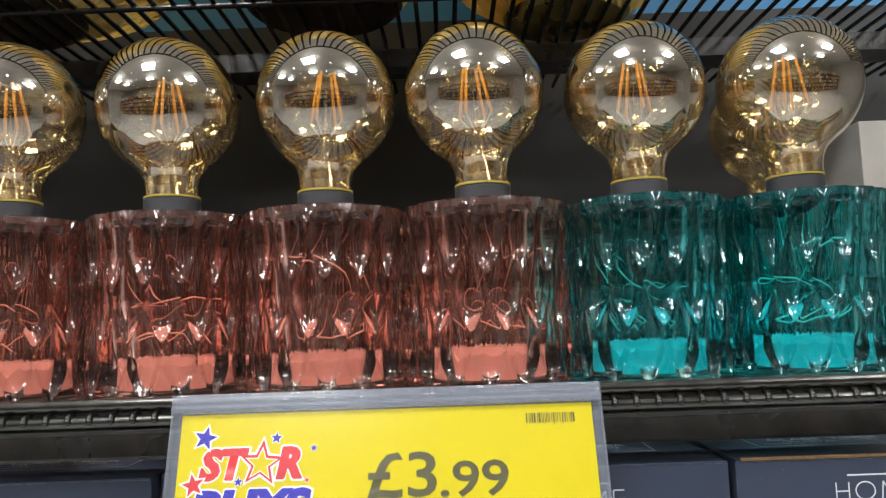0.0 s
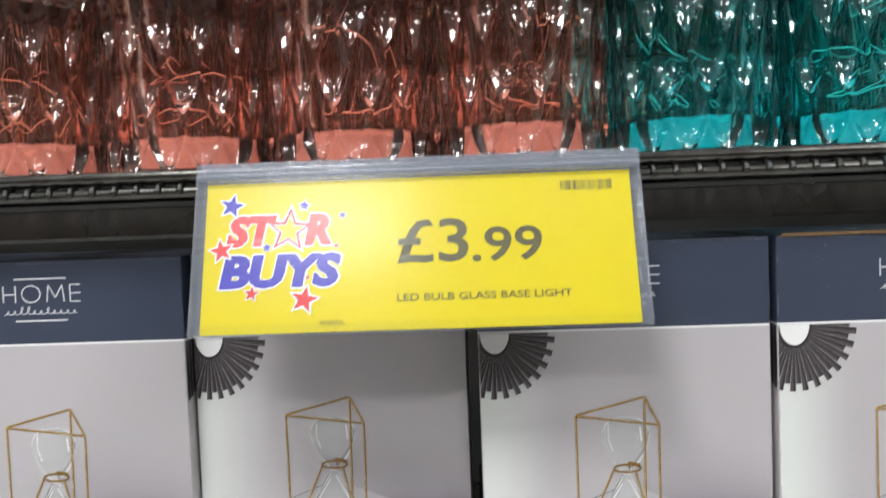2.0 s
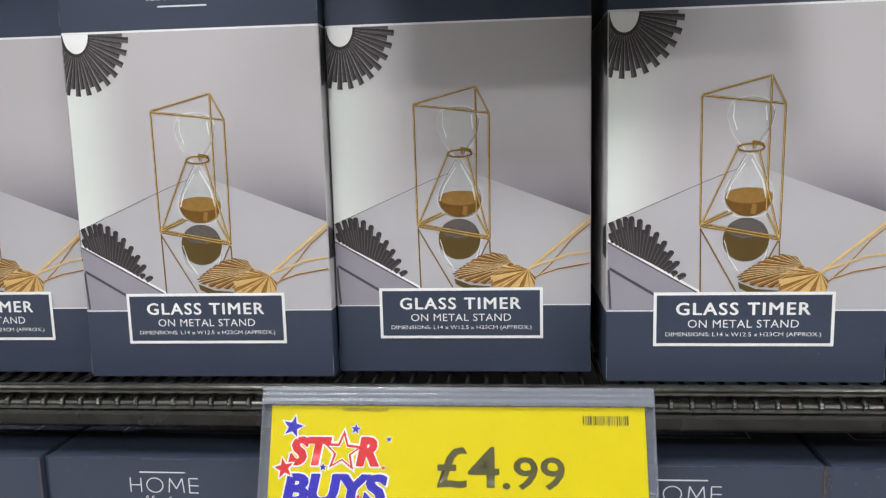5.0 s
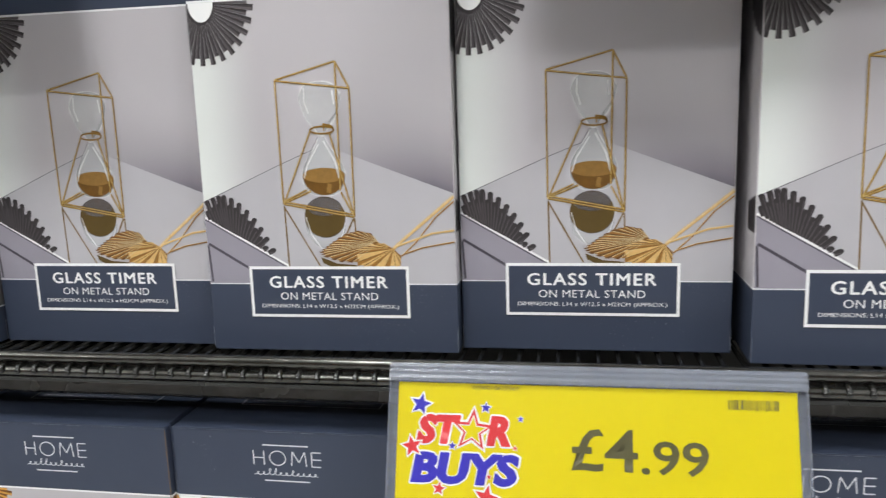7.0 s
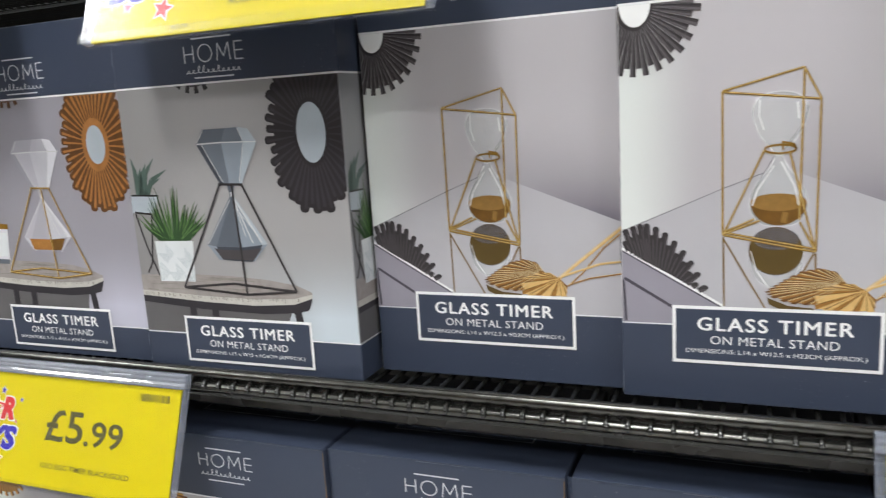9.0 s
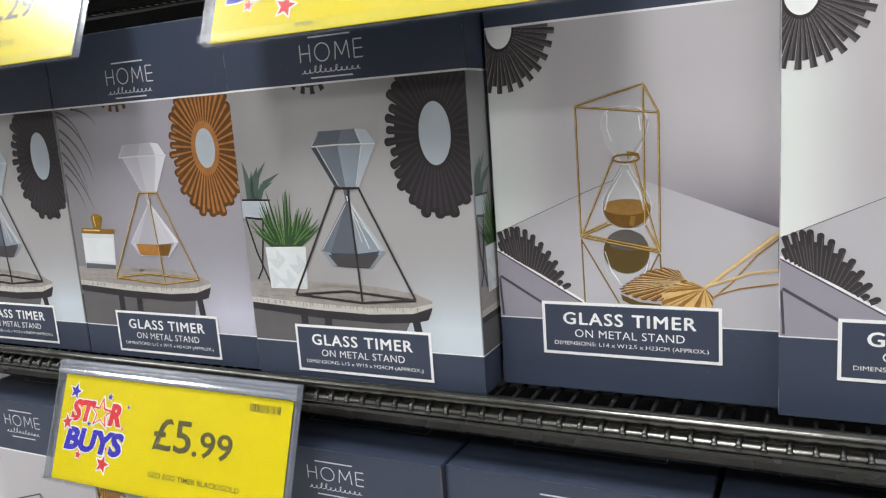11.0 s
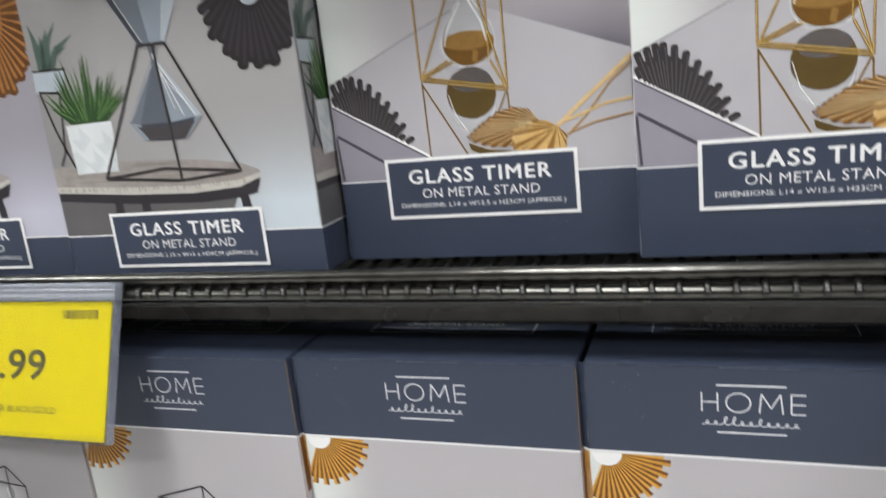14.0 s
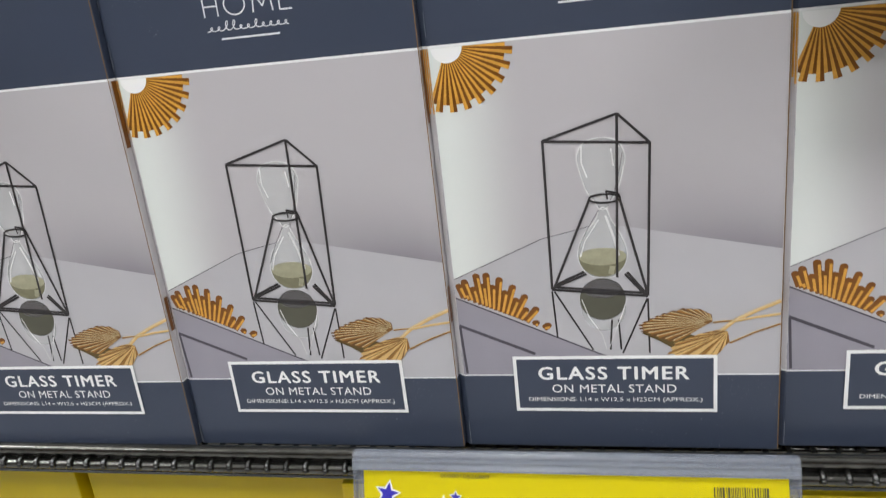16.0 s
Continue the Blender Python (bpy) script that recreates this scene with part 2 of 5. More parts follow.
def revolve(bm, prof, n=48, close=False):
    rings = []
    for r, z in prof:
        rings.append([bm.verts.new((r * math.cos(2 * math.pi * i / n), r * math.sin(2 * math.pi * i / n), z)) for i in range(n)])
    for a, b in zip(rings, rings[1:]):
        for i in range(n):
            bm.faces.new((a[i], a[(i + 1) % n], b[(i + 1) % n], b[i]))
    if close:
        bm.faces.new(list(reversed(rings[0])))
        bm.faces.new(rings[-1])
    return bm


def tube(bm, pts, r, n=8):
    """A round wire along points."""
    pts = [Vector(p) for p in pts]
    rings = []
    for i, p in enumerate(pts):
        d = (pts[min(i + 1, len(pts) - 1)] - pts[max(i - 1, 0)]).normalized()
        u = d.cross(Vector((0.31, 0.17, 0.93))).normalized()
        v = d.cross(u)
        rings.append([bm.verts.new(p + r * (math.cos(2 * math.pi * k / n) * u + math.sin(2 * math.pi * k / n) * v)) for k in range(n)])
    for a, b in zip(rings, rings[1:]):
        for i in range(n):
            bm.faces.new((a[i], a[(i + 1) % n], b[(i + 1) % n], b[i]))
    bm.faces.new(list(reversed(rings[0])))
    bm.faces.new(rings[-1])
    return bm


def extrude_x(bm, outline, x0, x1):
    """A bar along x from an outline of (y, z)."""
    a = [bm.verts.new((x0, y, z)) for y, z in outline]
    b = [bm.verts.new((x1, y, z)) for y, z in outline]
    k = len(outline)
    for i in range(k):
        bm.faces.new((a[i], a[(i + 1) % k], b[(i + 1) % k], b[i]))
    bm.faces.new(a)
    bm.faces.new(list(reversed(b)))
    bmesh.ops.recalc_face_normals(bm, faces=bm.faces)
    return bm


MM = 0.001
STEP = 0.00006


def flat(bm, pts, layer):
    """A printed area from points (x, z) in millimetres, on a layer of ink."""
    bm.faces.new([bm.verts.new((x * MM, -layer * STEP, z * MM)) for x, z in pts])


def stroke(bm, a, b, w, layer, w2=None):
    (ax, az), (bx, bz) = a, b
    d = math.hypot(bx - ax, bz - az)
    nx, nz = -(bz - az) / d / 2, (bx - ax) / d / 2
    w2 = w if w2 is None else w2
    flat(bm, [(ax - nx * w, az - nz * w), (bx - nx * w2, bz - nz * w2), (bx + nx * w2, bz + nz * w2), (ax + nx * w, az + nz * w)], layer)


def oval(cx, cz, rx, rz, a0=0, a1=360, n=28):
    return [(cx + rx * math.cos(radians(a0 + (a1 - a0) * i / n)), cz + rz * math.sin(radians(a0 + (a1 - a0) * i / n))) for i in range(n + (a1 - a0 < 360))]


def ribbon(bm, pts, w, layer):
    for a, b in zip(pts, pts[1:]):
        stroke(bm, a, b, w, layer)


def clipped(pts, x0, x1, z0, z1):
    """The part of a polygon inside a rectangle."""
    for ax, lim, sign in ((0, x0, 1), (0, x1, -1), (1, z0, 1), (1, z1, -1)):
        out = []
        for i, p in enumerate(pts):
            q = pts[i - 1]
            pin, qin = sign * (p[ax] - lim) >= 0, sign * (q[ax] - lim) >= 0
            if pin != qin:
                f = (lim - q[ax]) / (p[ax] - q[ax])
                out.append((q[0] + f * (p[0] - q[0]), q[1] + f * (p[1] - q[1])))
            if pin:
                out.append(p)
        pts = out
        if len(pts) < 3:
            return []
    return pts


def lettering(body, x0, x1, z0, z1, layer, bold=0.0, slant=0.0, spread=1.0, over=0.0):
    """Printed words that fill the rectangle given in millimetres."""
    cu = bpy.data.curves.new("words", "FONT")
    cu.body, cu.offset, cu.resolution_u, cu.space_character = body, bold, 3, spread
    ob = new("words", cu)
    me = bpy.data.meshes.new_from_object(ob.evaluated_get(bpy.context.evaluated_depsgraph_get()))
    bpy.data.objects.remove(ob)
    bm = bmesh.new()
    bm.from_mesh(me)
    xs, ys = [v.co.x for v in bm.verts], [v.co.y for v in bm.verts]
    ax, bx, ay, by = min(xs), max(xs), min(ys), max(ys)
    for v in bm.verts:
        u, w = (v.co.x - ax) / (bx - ax), (v.co.y - ay) / (by - ay)
        v.co = ((x0 + u * (x1 - x0) + slant * w * (z1 - z0)) * MM, -layer * STEP, (z0 + w * (z1 - z0)) * MM)
    if over:
        once = bm.copy()
        for k, (dx, dz) in enumerate(((-over, 0), (over, 0), (0, -over * 0.6), (0, over * 0.6))):
            for v in once.verts:
                v.co += Vector((dx * MM, -0.12 * STEP, dz * MM))
            spare = bpy.data.meshes.new("words")
            once.to_mesh(spare)
            bm.from_mesh(spare)
            for v in once.verts:
                v.co -= Vector((dx * MM, 0, dz * MM))
    return bm


def star_points(cx, cz, r, turn=0, inner=0.42):
    return [(cx + (r if i % 2 == 0 else r * inner) * math.sin(radians(36 * i + turn)), cz + (r if i % 2 == 0 else r * inner) * math.cos(radians(36 * i + turn))) for i in range(10)]


def thing(name, label, category, group="", kind="", at=(0, 0, 0)):
    ob = new(name)
    ob.empty_display_size = 0.02
    ob.location = at
    return tagged(ob, label, category, group, kind)


# ---- shelving ----
X0, X1 = -1.05, 0.75
BACK_Y = 0.43
SHELF_Z = {"a": 0.3035, "b": 0.0, "c": -0.308, "d": -0.625}


def make_rod(depth):
    """A deck wire that ends in a round stud under the front rail."""
    bm = bmesh.new()
    tube(bm, [(0, depth, -0.003), (0, -0.028, -0.003), (0, -0.0345, -0.0044), (0, -0.0390, -0.0056), (0, -0.0400, -0.0084)], 0.0016, 6)
    bmesh.ops.create_uvsphere(bm, u_segments=8, v_segments=5, radius=0.0021, matrix=Matrix.Translation((0, -0.0395, -0.0078)))
    me = bpy.data.meshes.new("rod")
    bm.to_mesh(me)
    bm.free()
    me.materials.append(M_METAL)
    for p in me.polygons:
        p.use_smooth = True
    return me


def rail_outline(y, z, r, n=12):
    return [(y + r * math.cos(2 * math.pi * i / n), z + r * math.sin(2 * math.pi * i / n)) for i in range(n)]


ROD = make_rod(BACK_Y - 0.02)


def wire_shelf(z, pitch=0.01165):
    t = thing("wire_shelf", "black powder-coated wire shelf with a studded front rail", "shelf", "shelves of the unit", "structure", (0, 0, z))
    bm = bmesh.new()
    extrude_x(bm, rail_outline(-0.0335, 0.0, 0.0037, 20), X0, X1)
    smooth(part("top_rail", bm, M_RAIL, t), 40)
    bm = bmesh.new()
    extrude_x(bm, rail_outline(-0.0362, -0.0086, 0.0032, 20), X0, X1)
    smooth(part("stud_rail", bm, M_RAIL, t), 40)
    bm = bmesh.new()
    extrude_x(bm, [(-0.0318, -0.0030), (-0.0338, -0.0036), (-0.0342, -0.0110), (-0.0352, -0.0122), (-0.0358, -0.0135), (-0.0350, -0.0158), (-0.0330, -0.0164), (-0.0300, -0.0160), (-0.0300, -0.0040)], X0, X1)
    smooth(part("rail_channel", bm, M_BEAM, t, "black folded steel channel behind the studs"), 40)
    bm = bmesh.new()
    extrude_x(bm, [(-0.0095, -0.0095), (-0.0120, -0.0100), (-0.0125, -0.0310), (-0.0110, -0.0330), (0.0100, -0.0330), (0.0100, -0.0310), (-0.0080, -0.0300), (-0.0080, -0.0095)], X0, X1)
    part("front_beam", bm, M_BEAM_UP, t, "dark grey folded steel beam under the deck")
    for yy in (-0.0135, 0.06, 0.2, 0.36):
        bm = bmesh.new()
        extrude_x(bm, rail_outline(yy, -0.0066, 0.0026, 12), X0, X1)
        smooth(part("cross_wire", bm, M_RAIL if yy < 0 else M_METAL, t))
    k = int((X1 - X0 - 0.02) / pitch)
    for i in range(k):
        ob = new("rod", ROD)
        ob.parent = t
        ob.location = (X0 + 0.01 + i * pitch, 0, 0)
    return t


# ---- the store round the shelves ----
def plain_slab(name, x0, y0, z0, x1, y1, z1, mat, label, cat):
    me = bpy.data.meshes.new(name)
    bm = box(bmesh.new(), x0, y0, z0, x1, y1, z1)
    bm.to_mesh(me)
    bm.free()
    me.materials.append(mat)
    return tagged(new(name, me), label, cat, "", "structure")


M_FLOOR = material("pale_floor_tile", (0.55, 0.55, 0.54), 0.25, 0, 0.08, 3)
M_CEIL = material("ceiling_paint", (0.82, 0.83, 0.84), 0.8, 0, 0.04, 2)
M_STOREWALL = material("store_wall_paint", (0.5, 0.5, 0.5), 0.7, 0, 0.06, 2)
plain_slab("floor", -6, -6.5, FLOOR_Z - 0.1, 6, 3, FLOOR_Z, M_FLOOR, "pale grey store floor", "floor")
plain_slab("ceiling", -6, -6.5, CEIL_Z, 6, 3, CEIL_Z + 0.1, M_CEIL, "white store ceiling", "ceiling")
plain_slab("wall_south", -6, -6.6, FLOOR_Z, 6, -6.5, CEIL_Z, M_STOREWALL, "plain grey store wall", "wall")
plain_slab("wall_north", -6, 3, FLOOR_Z, 6, 3.1, CEIL_Z, M_STOREWALL, "plain grey store wall", "wall")
plain_slab("wall_west", -6.1, -6.6, FLOOR_Z, -6, 3.1, CEIL_Z, M_STOREWALL, "plain grey store wall", "wall")
plain_slab("wall_east", 6, -6.6, FLOOR_Z, 6.1, 3.1, CEIL_Z, M_STOREWALL, "plain grey store wall", "wall")
plain_slab("back_panel", X0 - 0.02, BACK_Y, FLOOR_Z, X1 + 0.02, BACK_Y + 0.03, 0.70, M_BACK, "dark grey steel back panel of the shelving", "panel")
M_POSTER = material("blue_poster", (0.03, 0.2, 0.42), 0.5, 0, 0.2, 5)
plain_slab("header_panel", X0 - 0.02, BACK_Y, 0.70, X1 + 0.02, BACK_Y + 0.03, 1.35, M_POSTER, "blue printed header panel above the shelves", "panel")

for key in "abcd":
    wire_shelf(SHELF_Z[key])

# the wire shelf overhead
TOP_Z = 0.61
top_shelf = thing("wire_shelf", "black wire shelf seen from below, with a wide cross beam", "shelf", "shelves of the unit", "structure", (0, 0, TOP_Z))
bm = bmesh.new()
extrude_x(bm, rail_outline(-0.035, 0, 0.0035), X0, X1)
smooth(part("top_rail", bm, M_METAL, top_shelf), 40)
bm = bmesh.new()
extrude_x(bm, rail_outline(0.150, -0.0045, 0.0024, 10), X0, X1)
part("cross_wire", bm, M_METAL, top_shelf)
bm = bmesh.new()
extrude_x(bm, [(0.262, -0.022), (0.302, -0.022), (0.302, -0.0045), (0.262, -0.0045)], X0, X1)
part("cross_beam", bm, M_BEAM_UP, top_shelf)
bm = tube(bmesh.new(), [(0, -0.035, 0), (0, BACK_Y - 0.015, 0)], 0.0022, 6)
top_rod = bpy.data.meshes.new("rod")
bm.to_mesh(top_rod)
bm.free()
top_rod.materials.append(M_METAL)
for i in range(int((X1 - X0) / 0.0165)):
    ob = new("rod", top_rod)
    ob.parent = top_shelf
    ob.location = (X0 + 0.01 + 0.0165 * i, 0, 0)

# lit ceiling panels' frames, hung low to leave room for an added glow on top
M_GLOW = bpy.data.materials.new("lit_lens")
M_GLOW.use_nodes = True
_g = M_GLOW.node_tree.nodes["Principled BSDF"]
_g.inputs["Emission Color"].default_value, _g.inputs["Emission Strength"].default_value = (1.0, 0.99, 0.97, 1), 24
M_FRAME = material("white_metal_frame", (0.8, 0.8, 0.8), 0.4)
# upward glow added on top of the panels, only to brighten the ceiling
M_ADDED_UPLIGHT = bpy.data.materials.new("added_uplight_glow")
M_ADDED_UPLIGHT.use_nodes = True
_u = M_ADDED_UPLIGHT.node_tree.nodes["Principled BSDF"]
_u.inputs["Emission Color"].default_value, _u.inputs["Emission Strength"].default_value = (1, 0.99, 0.97, 1), 4.5
for lx, ly in LAMPS:
    t = thing("ceiling_light", "square white light panel hung low, with an added upward glow", "ceiling light", "ceiling lights", "", (lx, ly, CEIL_Z - 0.3))
    bm = bmesh.new()
    for a, b, c, d in ((-0.34, -0.34, 0.34, -0.305), (-0.34, 0.305, 0.34, 0.34), (-0.34, -0.305, -0.305, 0.305), (0.305, -0.305, 0.34, 0.305)):
        box(bm, a, b, -0.04, c, d, 0)
    part("frame", bm, M_FRAME, t)
    part("added_uplight", box(bmesh.new(), -0.3, -0.3, -0.01, 0.3, 0.3, 0.0), M_ADDED_UPLIGHT, t)
    part("hanger", tube(bmesh.new(), [(0, 0, 0), (0, 0, 0.3)], 0.006, 6), M_FRAME, t)


for ix in range(6):
    for iy in range(4):
        t = thing("downlight", "small round lit ceiling downlight", "ceiling light", "downlights", "", (-3.1 + 1.25 * ix, -5.6 + 1.3 * iy, CEIL_Z))
        part("lens", revolve(bmesh.new(), [(0.0001, -0.03), (0.058, -0.03), (0.062, -0.022)], 20), M_GLOW, t)
        part("rim", revolve(bmesh.new(), [(0.062, -0.034), (0.08, -0.034), (0.085, 0.0)], 20), M_FRAME, t)

# the shelves across the aisle, that the glass mirrors
facing = thing("shelf_unit", "crowded shelf unit across the aisle", "shelf unit", "", "structure", (0, -3.3, FLOOR_Z))
for zz in (0.1, 0.5, 0.9, 1.3, 1.7):
    part("shelf_board", box(bmesh.new(), -5.8, -0.45, zz, 5.8, 0, zz + 0.03), M_BEAM, facing)
part("back_board", box(bmesh.new(), -5.8, -0.48, 0, 5.8, -0.45, 1.95), M_BACK, facing)
rnd = random.Random(11)
GOODS = [material("goods_" + w, c, 0.5) for w, c in (("white", (0.7, 0.7, 0.7)), ("gold", (0.5, 0.34, 0.1)), ("blue", (0.15, 0.25, 0.5)), ("brown", (0.25, 0.14, 0.07)), ("grey", (0.35, 0.35, 0.37)), ("red", (0.5, 0.08, 0.06)), ("cream", (0.75, 0.66, 0.5)))]
for m in GOODS:
    bm = bmesh.new()
    for k in range(95):
        x, zz, w, h = rnd.uniform(-5.7, 5.6), rnd.choice((0.13, 0.53, 0.93, 1.33, 1.73)), rnd.uniform(0.04, 0.13), rnd.uniform(0.08, 0.3)
        y = rnd.uniform(-0.2, -0.02)
        box(bm, x, y - 0.12, zz, x + w, y, zz + h)
    me = bpy.data.meshes.new("goods")
    bm.to_mesh(me)
    bm.free()
    me.materials.append(m)
    ob = tagged(new("goods", me), "mixed goods crowded on the facing shelves", "goods", "", "stuff")
    ob.location = (0, -3.3, FLOOR_Z)


# ---- printed cartons ----
M_WORN = print_material("worn_card_edge", 0x8C919C, 0.2, 0.6, 300)
M_BROWN = material("brown_card_edge", 0x7A5E3E, 0.8, 0, 0.2, 300)


def worn_edges(w, h, parent, seed, brown=False):
    """Rubbed ink along the carton's front edges, in broken runs."""
    rnd = random.Random(seed)
    bm = bmesh.new()
    x = 1.5
    while x < w - 4:
        ln = rnd.uniform(3, 26)
        stroke(bm, (x, h - 0.35), (min(w - 1, x + ln), h - 0.3), rnd.uniform(0.2, 0.55), 1.2, rnd.uniform(0.15, 0.5))
        x += ln + rnd.uniform(0.5, 9)
    for ex in (0.35, w - 0.35):
        z = 2.0
        while z < h - 6:
            ln = rnd.uniform(2, 14)
            stroke(bm, (ex, z), (ex, min(h - 1, z + ln)), rnd.uniform(0.1, 0.3), 14, rnd.uniform(0.05, 0.25))
            z += ln + rnd.uniform(6, 40)
    tagged(part("worn_edge", bm, M_WORN, parent), kind="stuff")
    if brown:
        bm = bmesh.new()
        stroke(bm, (w - 0.25, 1), (w - 0.25, h - 1), 0.5, 15)
        part("card_edge", bm, M_BROWN, parent)


def carton(w, d, h, mat, parent):
    return part("carton", box(bmesh.new(), 0, 0, 0, w, d, h, 0.0009), mat, parent)


def home_mark(parent, x0, z_top_bar, z_word, z_script, z_low_bar, layer, k=1.0):
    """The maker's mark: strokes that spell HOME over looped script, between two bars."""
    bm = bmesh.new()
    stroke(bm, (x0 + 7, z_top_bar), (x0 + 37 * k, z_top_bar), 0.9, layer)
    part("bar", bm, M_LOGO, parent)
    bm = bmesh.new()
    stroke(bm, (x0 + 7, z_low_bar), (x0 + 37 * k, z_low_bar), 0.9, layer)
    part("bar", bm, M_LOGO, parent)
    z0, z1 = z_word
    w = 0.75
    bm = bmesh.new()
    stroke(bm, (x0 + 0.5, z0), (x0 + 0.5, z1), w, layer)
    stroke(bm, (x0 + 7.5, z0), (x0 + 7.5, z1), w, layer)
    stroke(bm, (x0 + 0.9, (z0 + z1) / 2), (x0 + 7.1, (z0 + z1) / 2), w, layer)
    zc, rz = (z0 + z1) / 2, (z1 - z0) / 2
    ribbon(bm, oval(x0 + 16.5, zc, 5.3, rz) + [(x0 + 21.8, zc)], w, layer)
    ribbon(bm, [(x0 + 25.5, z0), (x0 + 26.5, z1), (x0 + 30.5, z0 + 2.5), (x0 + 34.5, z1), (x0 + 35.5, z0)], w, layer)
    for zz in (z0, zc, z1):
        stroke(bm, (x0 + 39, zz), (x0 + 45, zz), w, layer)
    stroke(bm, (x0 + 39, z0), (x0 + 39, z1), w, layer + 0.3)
    part("home_mark", bm, M_LOGO, parent)
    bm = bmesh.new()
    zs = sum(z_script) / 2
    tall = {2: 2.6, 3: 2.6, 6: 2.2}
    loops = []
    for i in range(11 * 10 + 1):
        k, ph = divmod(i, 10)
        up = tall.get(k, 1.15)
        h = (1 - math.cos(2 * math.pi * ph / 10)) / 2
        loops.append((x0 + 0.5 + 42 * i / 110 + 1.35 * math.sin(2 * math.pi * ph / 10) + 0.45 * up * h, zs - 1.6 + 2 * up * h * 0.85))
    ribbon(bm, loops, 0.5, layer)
    part("looped_script", bm, M_LOGO, parent)


def name_label(parent, x0, z0, dims, layer):
    """The framed label with the product's name."""
    bm = bmesh.new()
    flat(bm, [(x0, z0), (x0 + 101, z0), (x0 + 101, z0 + 32), (x0, z0 + 32)], layer)
    lab = part("name_label", bm, M_WHITE, parent, "navy label with a white border")
    bm = bmesh.new()
    flat(bm, [(x0 + 1.8, z0 + 1.8), (x0 + 99.2, z0 + 1.8), (x0 + 99.2, z0 + 30.2), (x0 + 1.8, z0 + 30.2)], layer + 1)
    part("label_field", bm, M_NAVY, lab)
    part("lettering", lettering("GLASS TIMER", x0 + 13, x0 + 87.5, z0 + 18.6, z0 + 25.8, layer + 2, 0.0, 0, 1.15, 0.28), M_WHITE, lab)
    part("lettering", lettering("ON METAL STAND", x0 + 19.5, x0 + 81.5, z0 + 11.0, z0 + 15.7, layer + 2, 0.0, 0, 1.06), M_WHITE, lab)
    part("lettering", lettering(dims, x0 + 7, x0 + 94, z0 + 5.2, z0 + 8.3, layer + 2), M_WHITE, lab)


def rays(bm, bm2, cx, cz, rin, rout, a0, a1, n, clip, layer, jag=0.09, fill=0.8):
    """Slats of a sunburst mirror between two ovals: a face and a shaded flank each."""
    for i in range(n):
        a = radians(a0 + (a1 - a0) * (i + 0.5) / n)
        half = radians((a1 - a0) / n) * 0.5
        k = 1 + (jag if i % 2 else -jag)
        ring = []
        for ang, (rx, rz) in ((a - half * fill, rin), (a - half * fill, (rout[0] * k, rout[1] * k)), (a + half * fill, (rout[0] * k, rout[1] * k)), (a + half * fill, rin)):
            ring.append((cx + rx * math.cos(ang), cz + rz * math.sin(ang)))
        pts = clipped(ring, *clip)
        if pts:
            flat(bm, pts, layer)
        ring2 = [((p[0] * 0.5 + q[0] * 0.5), (p[1] * 0.5 + q[1] * 0.5)) for p, q in ((ring[0], ring[3]), (ring[1], ring[2]))]
        pts = clipped([ring[0], ring[1], ring2[1], ring2[0]], *clip)
        if pts:
            flat(bm2, pts, layer + 0.5)


